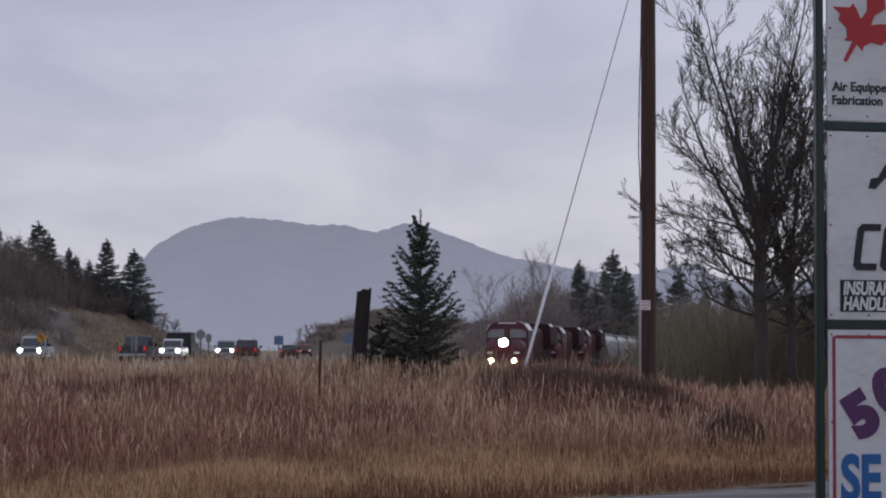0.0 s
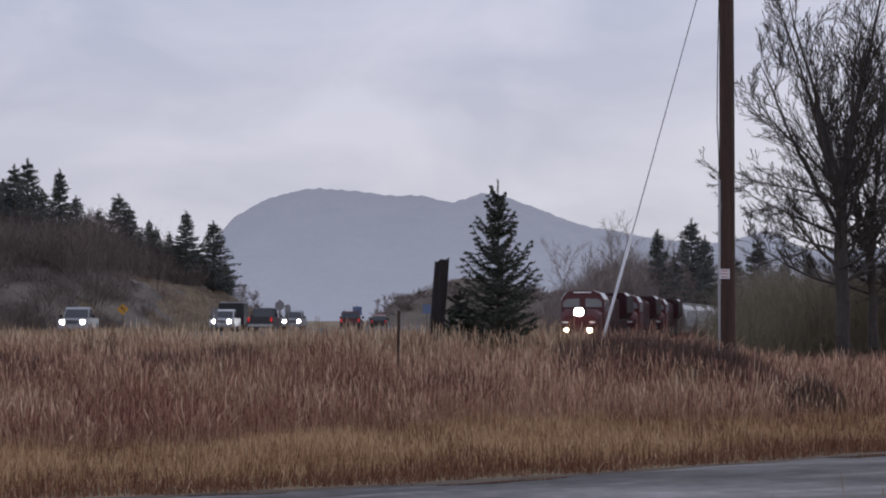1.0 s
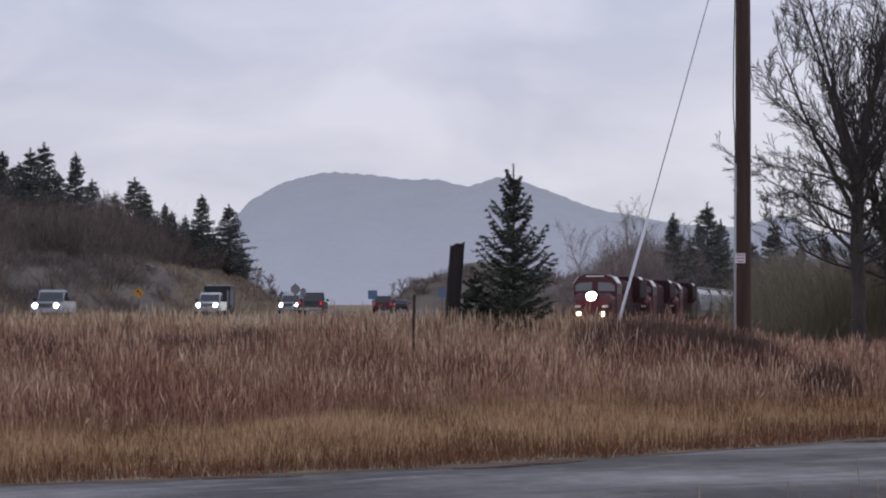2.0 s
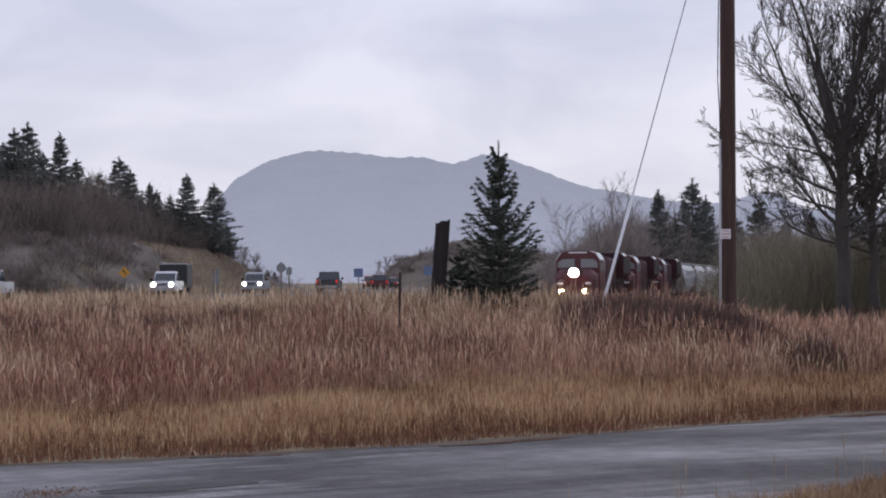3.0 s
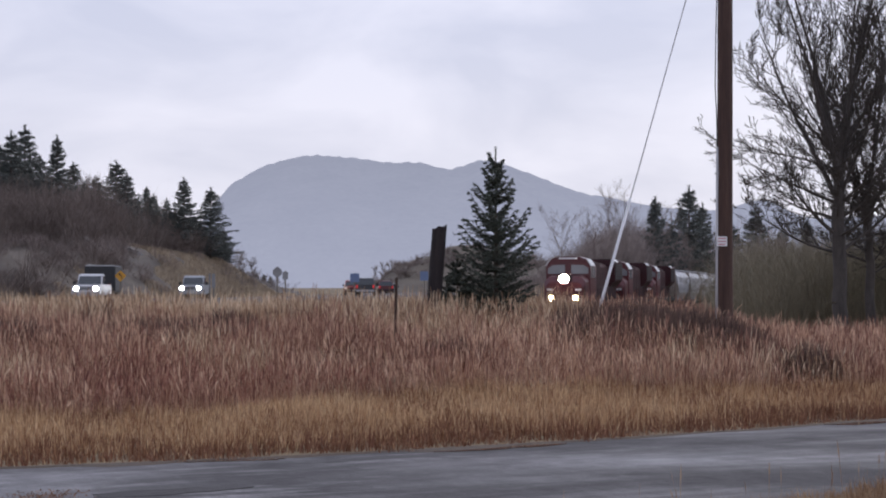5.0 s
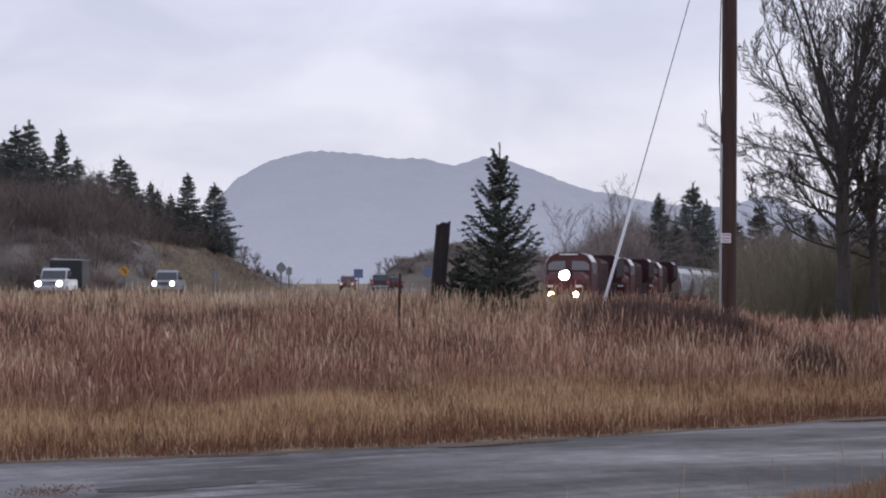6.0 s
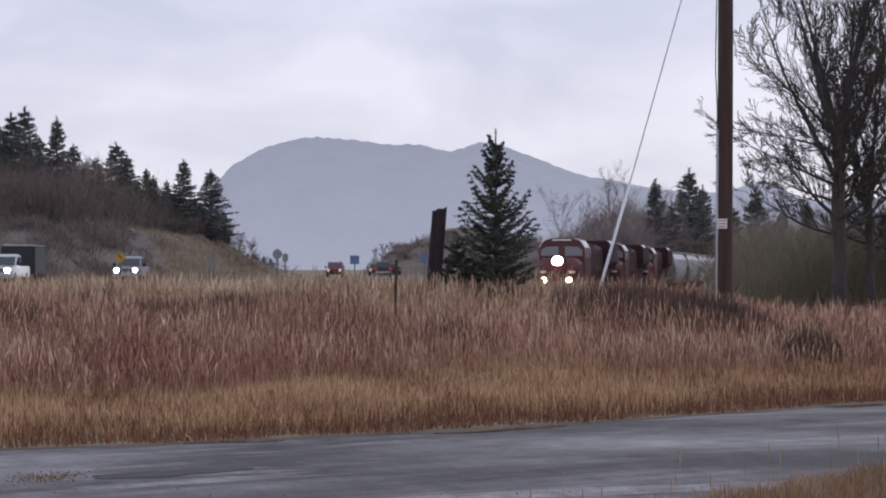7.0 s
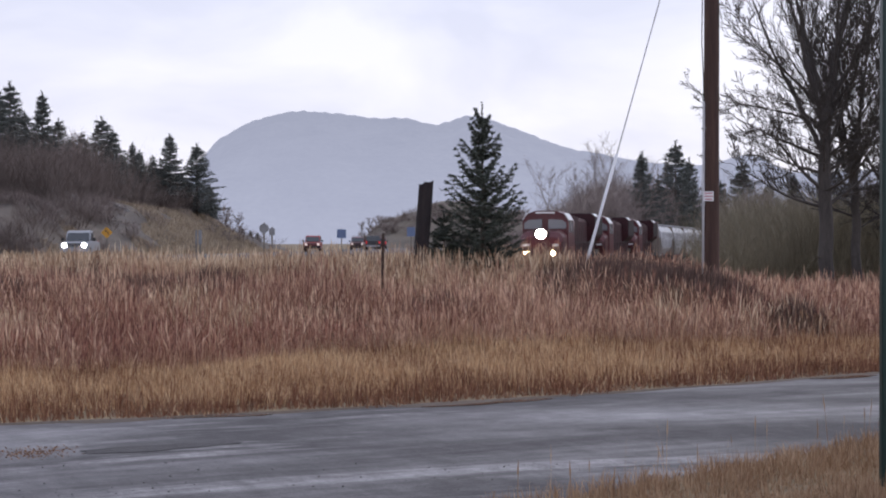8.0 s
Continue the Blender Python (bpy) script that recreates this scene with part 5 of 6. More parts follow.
P_WHITE = paint("white_car_paint", (0.62, 0.62, 0.64))
P_SILVER = paint("silver_car_paint", (0.36, 0.37, 0.39))
P_DARK = paint("dark_grey_car_paint", (0.035, 0.037, 0.042))
P_RED = paint("red_car_paint", (0.30, 0.03, 0.03))
P_MAROON = paint("maroon_car_paint", (0.12, 0.02, 0.025))


def vehicle(name, label, category, style, col, lamp, group=""):
    """A car with its front towards +y, standing on z 0."""
    root = tagged(new(name), label, category, group)
    W, L, H = {"pickup": (1.95, 5.6, 1.88), "suv": (1.9, 4.8, 1.78), "car": (1.8, 4.6, 1.46)}[style]
    hood_z, belt = H * 0.58, H * 0.60
    f, r = L / 2, -L / 2
    side = {"pickup": [(r, 0.55), (r, belt), (-0.55, belt), (0.75, belt), (f - 0.15, hood_z - 0.06), (f, hood_z * 0.85), (f, 0.45), (f - 0.2, 0.36), (r + 0.2, 0.42)],
            "suv": [(r, 0.5), (r, belt), (0.5, belt), (f - 0.2, hood_z - 0.05), (f, hood_z * 0.84), (f, 0.42), (f - 0.2, 0.32), (r + 0.2, 0.36)],
            "car": [(r, 0.45), (r, belt), (0.7, belt), (f - 0.25, hood_z - 0.1), (f, hood_z * 0.72), (f, 0.36), (f - 0.2, 0.26), (r + 0.2, 0.30)]}[style]
    turn = pose(0, 0, 0, 0, 0, 90)
    bm = bmesh.new()
    prism(bm, side, -W / 2, W / 2, turn)
    part("body", bm, col, root, bevel=0.05)
    cab = {"pickup": [(-0.75, belt - 0.02), (-0.6, H - 0.04), (0.35, H), (0.55, H - 0.08), (1.25, belt - 0.02)],
           "suv": [(r + 0.05, belt - 0.02), (r + 0.3, H - 0.04), (0.0, H), (0.35, H - 0.06), (1.1, belt - 0.02)],
           "car": [(r + 0.7, belt - 0.02), (-1.2, H - 0.06), (-0.3, H), (0.25, H - 0.08), (1.15, belt - 0.02)]}[style]
    bm = bmesh.new()
    prism(bm, cab, -W / 2 + 0.14, W / 2 - 0.14, turn)
    part("cab", bm, col, root, bevel=0.06)
    # windscreen, rear window and side windows, set just proud of the cab
    (x3, z3), (x4, z4) = cab[-2], cab[-1]
    (x0, z0), (x1, z1) = cab[0], cab[1]

    def pane(nm, xa, za, xb, zb, off):
        d = Vector((xb - xa, 0, zb - za))
        nrm = Vector((d.z, 0, -d.x)).normalized() * off
        bmp = bmesh.new()
        a, b = 0.14, 0.92
        vs = []
        for t, w in ((a, W - 0.48), (b, W - 0.36)):
            for sg in (-1, 1):
                vs.append(bmp.verts.new(turn @ (Vector((xa + d.x * t, sg * w / 2, za + d.z * t)) + nrm)))
        bmp.faces.new((vs[0], vs[1], vs[3], vs[2]))
        part(nm, bmp, M_CARGLASS, root)
    pane("windscreen", x3, z3, x4, z4, -0.012)
    pane("rear_window", x1, z1, x0, z0, 0.012)
    for sg in (-1, 1):
        bm = bmesh.new()
        prism(bm, [(cab[0][0] + 0.22, belt + 0.04), (cab[1][0] + 0.16, H - 0.14), (cab[-2][0] - 0.1, H - 0.16), (cab[-1][0] - 0.28, belt + 0.04)],
              sg * (W / 2 - 0.15), sg * (W / 2 - 0.125), turn)
        part("side_window", bm, M_CARGLASS, root)
    bm = bmesh.new()
    box(bm, (0, f + 0.02, 0.52), (W * 0.96, 0.16, 0.22))
    part("front_bumper", bm, M_RIM if style == "pickup" else M_DARKTRIM, root, bevel=0.03)
    bm = bmesh.new()
    box(bm, (0, r - 0.02, 0.56), (W * 0.94, 0.14, 0.2))
    part("rear_bumper", bm, M_RIM if style == "pickup" else M_DARKTRIM, root, bevel=0.03)
    hz = hood_z * 0.82
    bm = bmesh.new()
    for i in range(4):
        box(bm, (0, f + 0.01, hz - 0.13 + i * 0.07), (W * 0.52, 0.03, 0.035))
    part("grille", bm, M_DARKTRIM, root)
    for sg in (-1, 1):
        bm = bmesh.new()
        tube(bm, (sg * 0.67, f - 0.03, hz - 0.04), (sg * 0.67, f + 0.03, hz - 0.04), 0.155, 0.15, 14)
        part("headlight", bm, lamp, root, "lit white headlight" if lamp is M_HEAD else "")
        bm = bmesh.new()
        box(bm, (sg * (W / 2 - 0.14), r - 0.01, belt - 0.14), (0.16, 0.05, 0.30))
        part("tail_light", bm, M_TAIL, root, "lit red tail light", bevel=0.01)
        bm = bmesh.new()
        box(bm, (sg * (W / 2 + 0.10), 0.85, belt + 0.12), (0.22, 0.1, 0.2))
        part("mirror", bm, M_DARKTRIM, root, bevel=0.03)
        for wy in (f - 0.95, r + 1.05):
            bm = bmesh.new()
            tube(bm, (sg * (W / 2 - 0.24), wy, 0.37), (sg * (W / 2 + 0.01), wy, 0.37), 0.37, 0.37, 20)
            wheel = part("wheel", bm, M_TYRE, root, bevel=0.02)
            bm = bmesh.new()
            tube(bm, (sg * (W / 2 - 0.05), wy, 0.37), (sg * (W / 2 + 0.022), wy, 0.37), 0.23, 0.21, 14)
            part("rim", bm, M_RIM, wheel)
    if style == "suv":
        for sg in (-1, 1):
            bm = bmesh.new()
            tube(bm, (sg * 0.6, r + 0.5, H + 0.06), (sg * 0.6, 0.0, H + 0.06), 0.02, 0.02, 6)
            for yy in (r + 0.6, -0.1):
                tube(bm, (sg * 0.6, yy, H - 0.03), (sg * 0.6, yy, H + 0.06), 0.02, 0.02, 6)
            part("roof_rail", bm, M_DARKTRIM, root)
    if style == "pickup":
        bm = bmesh.new()
        box(bm, (0, -1.8, belt + 0.004), (W - 0.3, 1.9, 0.008))
        part("bed_liner", bm, M_DARKTRIM, root)
    return root


def trailer():
    root = tagged(new("cargo_trailer"), "dark box trailer towed behind a white pickup", "trailer")
    bm = bmesh.new()
    box(bm, (0, 0, 1.5), (2.2, 3.6, 1.9))
    part("box", bm, M_DARKTRIM, root, bevel=0.05)
    bm = bmesh.new()
    box(bm, (0, 2.25, 0.5), (0.12, 1.1, 0.1))
    part("drawbar", bm, M_DARKTRIM, root)
    bm = bmesh.new()
    for sy in (-1.65, 1.65):
        box(bm, (0, sy, 2.49), (2.1, 0.08, 0.1))
    box(bm, (0.9, 0, 2.56), (0.08, 3.4, 0.08))
    part("roof_rack", bm, M_STEEL, root)
    for sg in (-1, 1):
        for wy in (-0.5, 0.5):
            bm = bmesh.new()
            tube(bm, (sg * 0.9, wy, 0.35), (sg * 1.12, wy, 0.35), 0.35, 0.35, 18)
            part("wheel", bm, M_TYRE, root, bevel=0.02)
        bm = bmesh.new()
        box(bm, (sg * 0.95, -1.81, 0.9), (0.14, 0.04, 0.2))
        part("tail_light", bm, M_TAIL, root)
    return root


# oncoming and outbound traffic, each with its lead on its lane's clock
TRAFFIC = [
    (vehicle("pickup_truck", "white pickup truck passing on the highway", "pickup", "pickup", P_WHITE, M_HEAD), ONCOMING, 9.95, -2.5),
    (vehicle("pickup_truck", "silver pickup truck with lit headlights on the highway", "pickup", "pickup", P_SILVER, M_HEAD), ONCOMING, 7.45, -2.5),
    (vehicle("pickup_truck", "white pickup truck with lit headlights towing a trailer", "pickup", "pickup", P_WHITE, M_HEAD), ONCOMING, 3.05, -2.5),
    (trailer(), ONCOMING, 3.05, -8.1),
    (vehicle("pickup_truck", "silver pickup truck with very bright headlights", "pickup", "pickup", P_SILVER, M_HEAD), ONCOMING, 0.0, -2.5),
    (vehicle("red_car", "red car far along the wet highway", "car", "suv", P_RED, M_HEADDIM), ONCOMING, -11.3, -2.5),
    (vehicle("pickup_truck", "dark grey pickup truck driving away on the highway", "pickup", "pickup", P_DARK, M_HEADDIM), OUTBOUND, 0.0, 2.5),
    (vehicle("suv", "maroon sport utility vehicle driving away with lit tail lights", "car", "suv", P_MAROON, M_HEADDIM), OUTBOUND, 2.95, 2.5),
    (vehicle("car", "dark car driving away with lit tail lights", "car", "car", P_DARK, M_HEADDIM), OUTBOUND, 5.0, 2.5),
    (vehicle("suv", "maroon car far along the wet highway", "car", "suv", P_MAROON, M_HEADDIM), ONCOMING, -17.0, -2.5),
    (vehicle("car", "grey car far along the wet highway", "car", "suv", P_SILVER, M_HEADDIM), ONCOMING, -20.5, -2.5),
]

# ---- the train ----
M_LOCO = material("faded_red_locomotive_paint", [(0.045, 0.011, 0.014), (0.088, 0.014, 0.018), (0.125, 0.02, 0.024)], 0.7, 0.38, bump=0.05)
M_HOOD = material("grimy_dark_red_hood", [(0.026, 0.014, 0.016), (0.05, 0.018, 0.021), (0.08, 0.025, 0.029)], 0.6, 0.75, spec=0.25)
M_LOCOROOF = material("grimy_dark_roof", [(0.04, 0.03, 0.03), (0.09, 0.06, 0.055)], 0.8, 0.4)
M_GRILLE = material("black_radiator_mesh", [(0.012, 0.012, 0.012), (0.03, 0.028, 0.027)], 5, 0.7)
M_FRAME = material("black_underframe", [(0.015, 0.014, 0.014), (0.04, 0.035, 0.032)], 1.5, 0.75)
# white for steps and boards, and for sky reflection painted along roof edges
M_STRIPE_GLEAM = material("white_stripe_and_sky_gleam", [(0.68, 0.68, 0.70), (0.78, 0.78, 0.78)], 3, 0.4)
M_HOPPER = material("light_grey_hopper_steel", [(0.42, 0.42, 0.44), (0.56, 0.56, 0.58), (0.64, 0.64, 0.65)], 0.6, 0.55, stretch=(1, 1, 0.25))
M_RUSTY = material("rust_streaked_beige_steel", [(0.20, 0.15, 0.12), (0.36, 0.31, 0.27)], 0.8, 0.7)
M_TRAINLAMP = glow("lit_locomotive_headlight", (1.0, 0.93, 0.86), 60.0)
M_DITCH = glow("lit_ditch_light", (1.0, 0.72, 0.42), 30.0)
M_LENSOFF = glass("unlit_lamp_lens", (0.25, 0.24, 0.22))


def bogie(parent, y, axles=3, gap=1.7):
    bm = bmesh.new()
    for sg in (-1, 1):
        box(bm, (sg * 1.05, y, 0.72), (0.16, gap * (axles - 1) + 1.2, 0.34))
        for i in range(axles):
            box(bm, (sg * 1.08, y + (i - (axles - 1) / 2) * gap, 0.55), (0.2, 0.42, 0.5))
    tr = part("bogie", bm, M_FRAME, parent, bevel=0.02)
    for i in range(axles):
        bm = bmesh.new()
        yy = y + (i - (axles - 1) / 2) * gap
        for sg in (-1, 1):
            tube(bm, (sg * 0.70, yy, 0.5), (sg * 0.84, yy, 0.5), 0.5, 0.5, 20)
        tube(bm, (-0.75, yy, 0.5), (0.75, yy, 0.5), 0.09, 0.09, 8)
        part("wheelset", bm, M_FRAME, tr)


def locomotive(lead):
    """A wide-cab diesel freight locomotive, nose at y 0, running towards +y, on rails at z 0."""
    root = tagged(new("locomotive"), "red diesel freight locomotive with lit headlight and ditch lights" if lead else "red diesel freight locomotive coupled behind another",
                  "locomotive", "train")
    bm = bmesh.new()
    box(bm, (0, -11, 1.42), (3.05, 21.6, 0.34))
    box(bm, (0, -11, 1.1), (2.2, 20.0, 0.4))
    part("underframe", bm, M_FRAME, root, bevel=0.02)
    bm = bmesh.new()
    box(bm, (0, -11.2, 0.85), (2.7, 6.4, 0.9))
    part("fuel_tank", bm, M_FRAME, root, bevel=0.15)
    bm = bmesh.new()
    prism(bm, [(-1.5, 1.6), (1.5, 1.6), (1.5, 0.55), (1.1, 0.16), (-1.1, 0.16), (-1.5, 0.55)], -0.35, -0.15)
    prism(bm, [(-1.2, 0.95), (1.2, 0.95), (1.3, 0.16), (-1.3, 0.16)], -0.15, 0.25)
    part("pilot", bm, M_FRAME, root, "black snow-plough pilot", bevel=0.03)
    bm = bmesh.new()
    box(bm, (0, 0.25, 0.9), (0.3, 0.9, 0.3))
    part("coupler", bm, M_FRAME, root, bevel=0.03)
    turn = pose(0, 0, 0, 0, 0, 90)
    # nose: sloping front, chamfered sides
    bm = bmesh.new()
    rows = ((-0.55, 1.32, 1.6, 2.92), (-0.95, 1.44, 1.6, 3.32), (-2.7, 1.50, 1.6, 3.44))
    rings = []
    for y, hw, z0, z1 in rows:
        pts = [(-hw, z0), (-hw, z1 - 0.35), (-hw + 0.35, z1), (hw - 0.35, z1), (hw, z1 - 0.35), (hw, z0)]
        rings.append([bm.verts.new((x, y, z)) for x, z in pts])
    for a, b in zip(rings, rings[1:]):
        for i in range(6):
            bm.faces.new((a[i], a[(i + 1) % 6], b[(i + 1) % 6], b[i]))
    bm.faces.new(rings[0])
    bm.faces.new(rings[-1][::-1])
    part("nose", bm, M_LOCO, root, "red sloping short hood", bevel=0.05)
    bm = bmesh.new()
    prism(bm, [(-1.55, 1.6), (-1.55, 4.05), (-1.25, 4.52), (-0.7, 4.72), (0.7, 4.72), (1.25, 4.52), (1.55, 4.05), (1.55, 1.6)], -5.6, -2.45)
    cab = part("cab", bm, M_LOCO, root, "red wide-nose crew cab", bevel=0.05)
    for sg in (-1, 1):
        bm = bmesh.new()
        prism(bm, [(sg * 0.22, 3.52), (sg * 0.22, 4.16), (sg * 1.12, 4.12), (sg * 1.42, 3.92), (sg * 1.42, 3.52)], -2.44, -2.41)
        part("windscreen", bm, M_CARGLASS2, cab, "dull glazed cab window")
        bm = bmesh.new()
        for k in range(2):
            box(bm, (sg * 1.556, -3.3 - k * 1.1, 3.65), (0.02, 0.85, 0.75))
        part("side_window", bm, M_CARGLASS2, cab)
        # thin white slabs added as the sky's reflection on the wet roof slopes
        bm = bmesh.new()
        prism(bm, [(sg * 1.565, 4.07), (sg * 1.265, 4.54), (sg * 1.30, 4.57), (sg * 1.60, 4.10)], -4.6, -2.5)
        part("roof_edge_gleam", bm, M_STRIPE_GLEAM, cab, "roof edge strip whitened for sky reflection")
        bm = bmesh.new()
        box(bm, (sg * 0.98, -0.54, 2.42), (0.42, 0.06, 0.15))
        part("number_board", bm, M_STRIPE_GLEAM, root, "white illuminated board", bevel=0.01)
        bm = bmesh.new()
        tube(bm, (sg * 0.84, -0.22, 1.86), (sg * 0.84, -0.05, 1.86), 0.18, 0.18, 16)
        d = part("ditch_light", bm, M_DITCH if lead else M_LENSOFF, root, "lit orange-white ditch light" if lead else "")
        bm = bmesh.new()
        box(bm, (sg * 0.84, -0.3, 1.86), (0.5, 0.16, 0.5))
        part("lamp_case", bm, M_FRAME, d, bevel=0.03)
        # handrails
        bm = bmesh.new()
        tube(bm, (sg * 1.45, -0.3, 2.6), (sg * 1.45, -21.4, 2.6), 0.022, 0.022, 6)
        for i in range(11):
            tube(bm, (sg * 1.45, -0.3 - i * 2.1, 1.55), (sg * 1.45, -0.3 - i * 2.1, 2.6), 0.02, 0.02, 6)
        part("handrail", bm, M_FRAME, root)
        bm = bmesh.new()
        for i in range(4):
            box(bm, (sg * 1.38, -0.45, 0.35 + i * 0.33), (0.34, 0.3, 0.04))
        part("step_ladder", bm, M_STRIPE_GLEAM, root)
    # white bar added for the sky's gleam on the front roof edge
    bm = bmesh.new()
    box(bm, (0, -2.43, 4.60), (1.3, 0.05, 0.10))
    part("front_roof_gleam", bm, M_STRIPE_GLEAM, cab, "front roof edge strip whitened for sky reflection")
    bm = bmesh.new()
    box(bm, (0, -0.75, 3.16), (1.0, 0.4, 0.54))
    case = part("headlight_case", bm, M_FRAME, root, bevel=0.06)
    for sg in (-1, 1):
        bm = bmesh.new()
        tube(bm, (sg * 0.06, -0.56 + 0.004 * sg, 3.16), (sg * 0.06, -0.52 + 0.004 * sg, 3.16), 0.29, 0.285, 20)
        part("headlight", bm, M_TRAINLAMP if lead else M_LENSOFF, case, "lit white headlight" if lead else "")
    # long hood in bays
    bm = bmesh.new()
    prism(bm, [(-0.95, 1.6), (-0.95, 4.1), (-0.7, 4.35), (0.7, 4.35), (0.95, 4.1), (0.95, 1.6)], -16.5, -5.6)
    hood = part("long_hood", bm, M_HOOD, root, "red engine hood with doors", bevel=0.03)
    for sg in (-1, 1):
        for i in range(10):
            bm = bmesh.new()
            box(bm, (sg * 0.962, -6.3 - i * 1.05, 2.75), (0.02, 0.92, 1.9))
            part("hood_door", bm, M_HOOD, hood, bevel=0.005)
    bm = bmesh.new()
    box(bm, (0, -7.0, 3.95), (2.9, 2.4, 0.9))
    part("brake_housing", bm, M_HOOD, root, "red dynamic brake housing", bevel=0.08)
    bm = bmesh.new()
    prism(bm, [(-1.5, 3.1), (-1.5, 4.55), (-1.3, 4.72), (1.3, 4.72), (1.5, 4.55), (1.5, 3.1), (1.0, 2.6), (-1.0, 2.6)], -21.2, -16.5)
    rad = part("radiator", bm, M_HOOD, root, "flared red radiator wings", bevel=0.04)
    bm = bmesh.new()
    for sg in (-1, 1):
        for i in range(6):
            box(bm, (sg * 1.515, -18.85, 3.3 + i * 0.2), (0.03, 4.2, 0.12))
    part("radiator_louvres", bm, M_GRILLE, rad)
    bm = bmesh.new()
    box(bm, (0, -18.9, 4.75), (2.3, 4.0, 0.06))
    for i in range(2):
        tube(bm, (0, -9.6 - i * 3.2, 4.33), (0, -9.6 - i * 3.2, 4.52), 0.55, 0.5, 14)
    box(bm, (0, -11, 4.38), (1.1, 9.5, 0.1))
    part("roof_gear", bm, M_LOCOROOF, root, "grimy roof hatches and fans", bevel=0.02)
    bm = bmesh.new()
    box(bm, (0, -18.9, 2.1), (1.9, 4.6, 1.0))
    part("rear_hood", bm, M_HOOD, root, bevel=0.03)
    # sky reflection on the radiator's roof slopes, added as white slabs
    for sg in (-1, 1):
        bm = bmesh.new()
        prism(bm, [(sg * 1.52, 4.50), (sg * 1.31, 4.71), (sg * 1.34, 4.75), (sg * 1.56, 4.53)], -18.4, -16.55)
        part("roof_edge_gleam", bm, M_STRIPE_GLEAM, rad, "roof edge strip whitened for sky reflection")
    bogie(root, -4.2)
    bogie(root, -17.8)
    return root


M_CARGLASS2 = glass("dull_cab_glass", (0.20, 0.20, 0.21), 0.2)


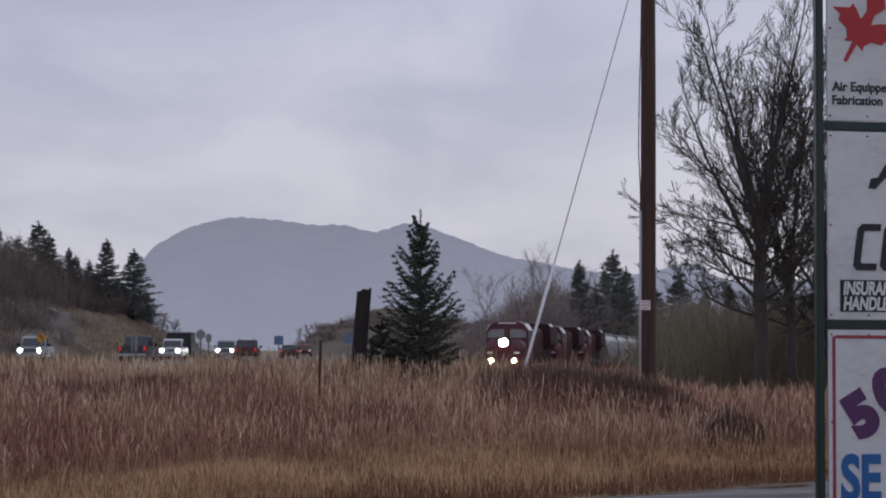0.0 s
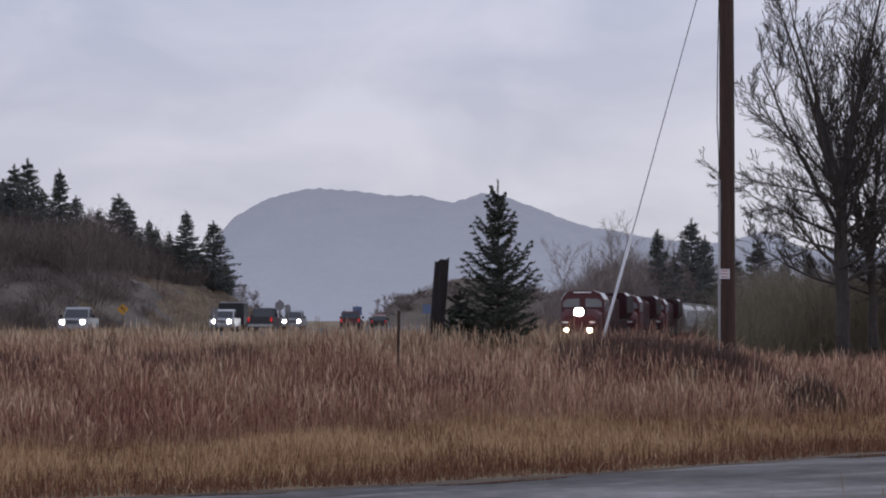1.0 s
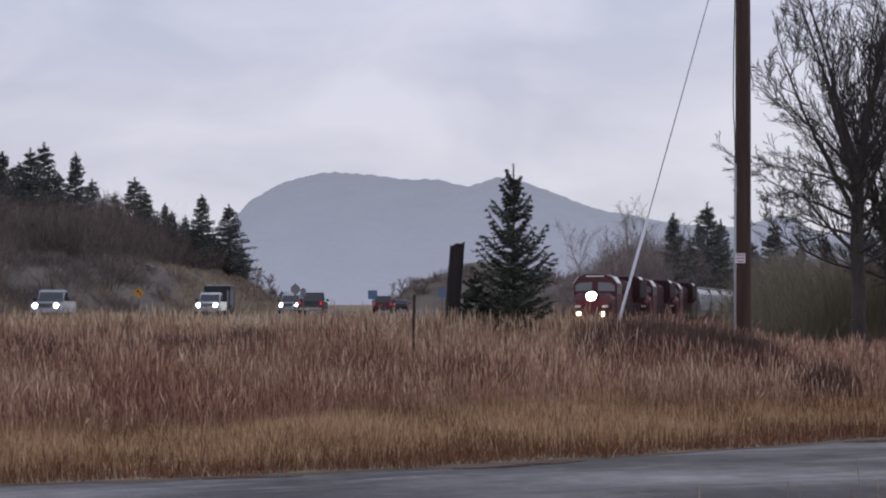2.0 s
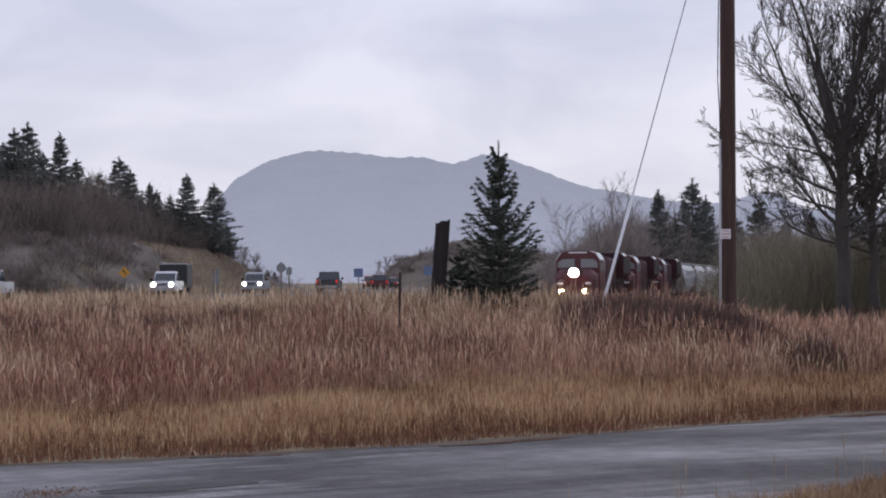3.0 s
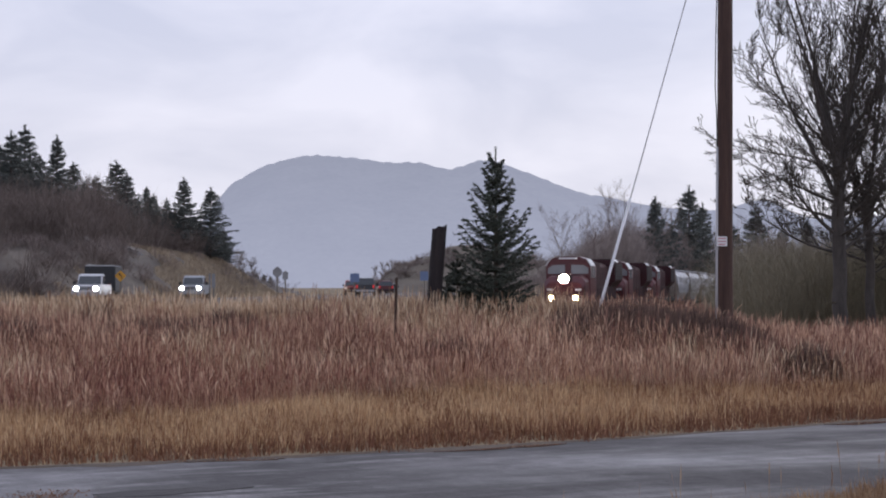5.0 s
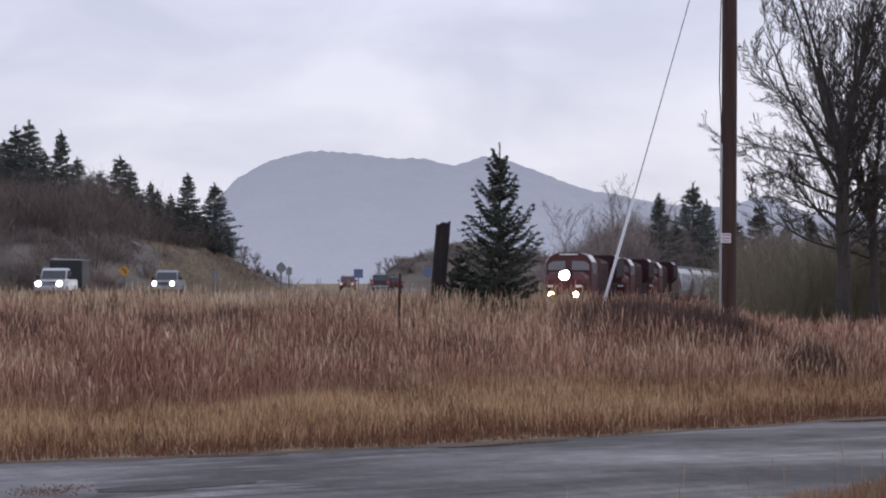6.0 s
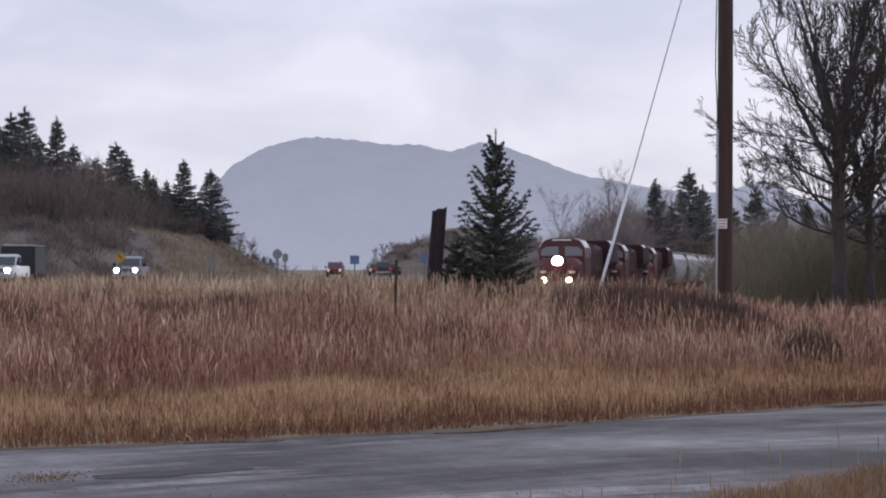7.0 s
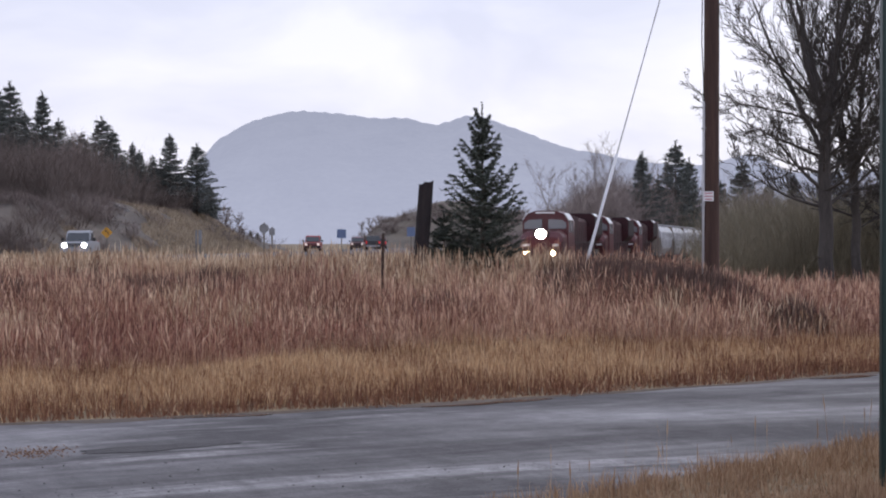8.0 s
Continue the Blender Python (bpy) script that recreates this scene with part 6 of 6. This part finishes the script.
def hopper_car():
    """A covered hopper, front end at y 0, trailing to y -16."""
    root = tagged(new("hopper_car"), "light grey covered hopper car with sloped ends", "railway car", "train")
    bm = bmesh.new()
    prof = [(-1.0, 1.1), (-1.5, 1.9), (-1.58, 2.9), (-1.5, 3.7), (-1.1, 4.2), (0, 4.32), (1.1, 4.2), (1.5, 3.7), (1.58, 2.9), (1.5, 1.9), (1.0, 1.1)]
    rings = []
    for y, k in ((-0.9, 0), (-3.4, 1), (-12.6, 1), (-15.1, 0)):
        rings.append([bm.verts.new((x, y, max(z, 3.0) if k == 0 else z)) for x, z in prof])
    for a, b in zip(rings, rings[1:]):
        for i in range(len(prof)):
            bm.faces.new((a[i], a[(i + 1) % len(prof)], b[(i + 1) % len(prof)], b[i]))
    bm.faces.new(rings[0])
    bm.faces.new(rings[-1][::-1])
    body = part("tank_body", bm, M_HOPPER, root, bevel=0.02)
    for i in range(9):
        for sg in (-1, 1):
            bm = bmesh.new()
            box(bm, (sg * 1.585, -2.5 - i * 1.38, 2.8), (0.06, 0.1, 1.6))
            part("side_rib", bm, M_HOPPER, body)
    for y in (-0.75, -15.25):
        bm = bmesh.new()
        prism(bm, [(-1.5, 1.1), (-1.5, 1.5), (-1.3, 4.25), (-1.1, 4.3), (1.1, 4.3), (1.3, 4.25), (1.5, 1.5), (1.5, 1.1)], y - 0.06, y + 0.06)
        part("end_plate", bm, M_RUSTY, root, "rust-streaked beige end sheet", bevel=0.02)
    bm = bmesh.new()
    box(bm, (0, -8, 1.05), (2.7, 15.4, 0.3))
    part("sill", bm, M_FRAME, root)
    bm = bmesh.new()
    for sg in (-1, 1):
        box(bm, (sg * 0.75, -8, 4.46), (0.5, 15.2, 0.05))
        for i in range(9):
            box(bm, (sg * 0.75, -1.2 - i * 1.7, 4.37), (0.06, 0.06, 0.16))
    part("roof_walk", bm, M_STEEL, root, "pale galvanised roof walkway")
    for i in range(4):
        bm = bmesh.new()
        tube(bm, (0, -3.2 - i * 3.2, 4.28), (0, -3.2 - i * 3.2, 4.5), 0.42, 0.4, 14)
        part("hatch", bm, M_HOPPER, root)
    bogie(root, -2.2, 2, 1.75)
    bogie(root, -13.8, 2, 1.75)
    return root


TRAIN = [(locomotive(True), 0.0), (locomotive(False), 22.6), (locomotive(False), 45.2)]
TRAIN += [(hopper_car(), 68.4)]
first_hopper = TRAIN[-1][0]
for i in range(3):
    TRAIN.append((copy_thing(first_hopper, Matrix()), 68.4 + 16.6 * (i + 1)))

RAIL_Z = -1.0
FRONT, BACK = (6.9, 117.0), (0.217, 0.976)
TRAIN_SPEED = 1.42


def build_track():
    root = tagged(new("railway_track"), "ballasted single railway track behind the grass", "track", kind="structure")
    bm = bmesh.new()
    prism(bm, [(-2.6, -0.65), (-1.5, -0.28), (1.5, -0.28), (2.6, -0.65)], -40, 220)
    part("ballast", bm, M_RUSTY, root)
    for sg in (-1, 1):
        bm = bmesh.new()
        box(bm, (sg * 0.75, 90, -0.09), (0.07, 260, 0.18))
        part("rail", bm, M_RUST, root)
    bm = bmesh.new()
    for i in range(430):
        box(bm, (0, -39.5 + i * 0.6, -0.235), (2.5, 0.22, 0.11))
    part("sleepers", bm, M_POLE, root)
    a = math.degrees(math.atan2(BACK[1], BACK[0])) - 90
    root.matrix_basis = pose(FRONT[0], FRONT[1], RAIL_Z, 0, 0, a)


build_track()


def motions():
    for thing, path, lead, back in TRAFFIC:
        rows = []
        for i in range(17):
            t = i * 0.5
            x, y, a = along(path, t + lead)
            to_view = math.degrees(math.atan2(-y, -x)) - 90 if path is ONCOMING else math.degrees(math.atan2(y, x)) - 90
            swing = (a - to_view + 180) % 360 - 180
            rows.append((t, pose(x, y, HWY_Z, 0, 0, to_view + 0.36 * swing) @ Matrix.Translation((0, back, 0))))
        walk(thing, rows)
    a = math.degrees(math.atan2(-BACK[1], -BACK[0])) - 90
    for thing, gap in TRAIN:
        rows = []
        for t in (0.0, 2.0, 4.0, 6.0, 8.0):
            s = gap + TRAIN_SPEED * (8.0 - t)
            rows.append((t, pose(FRONT[0] + BACK[0] * s, FRONT[1] + BACK[1] * s, RAIL_Z, 0, 0, a)))
        walk(thing, rows)


motions()
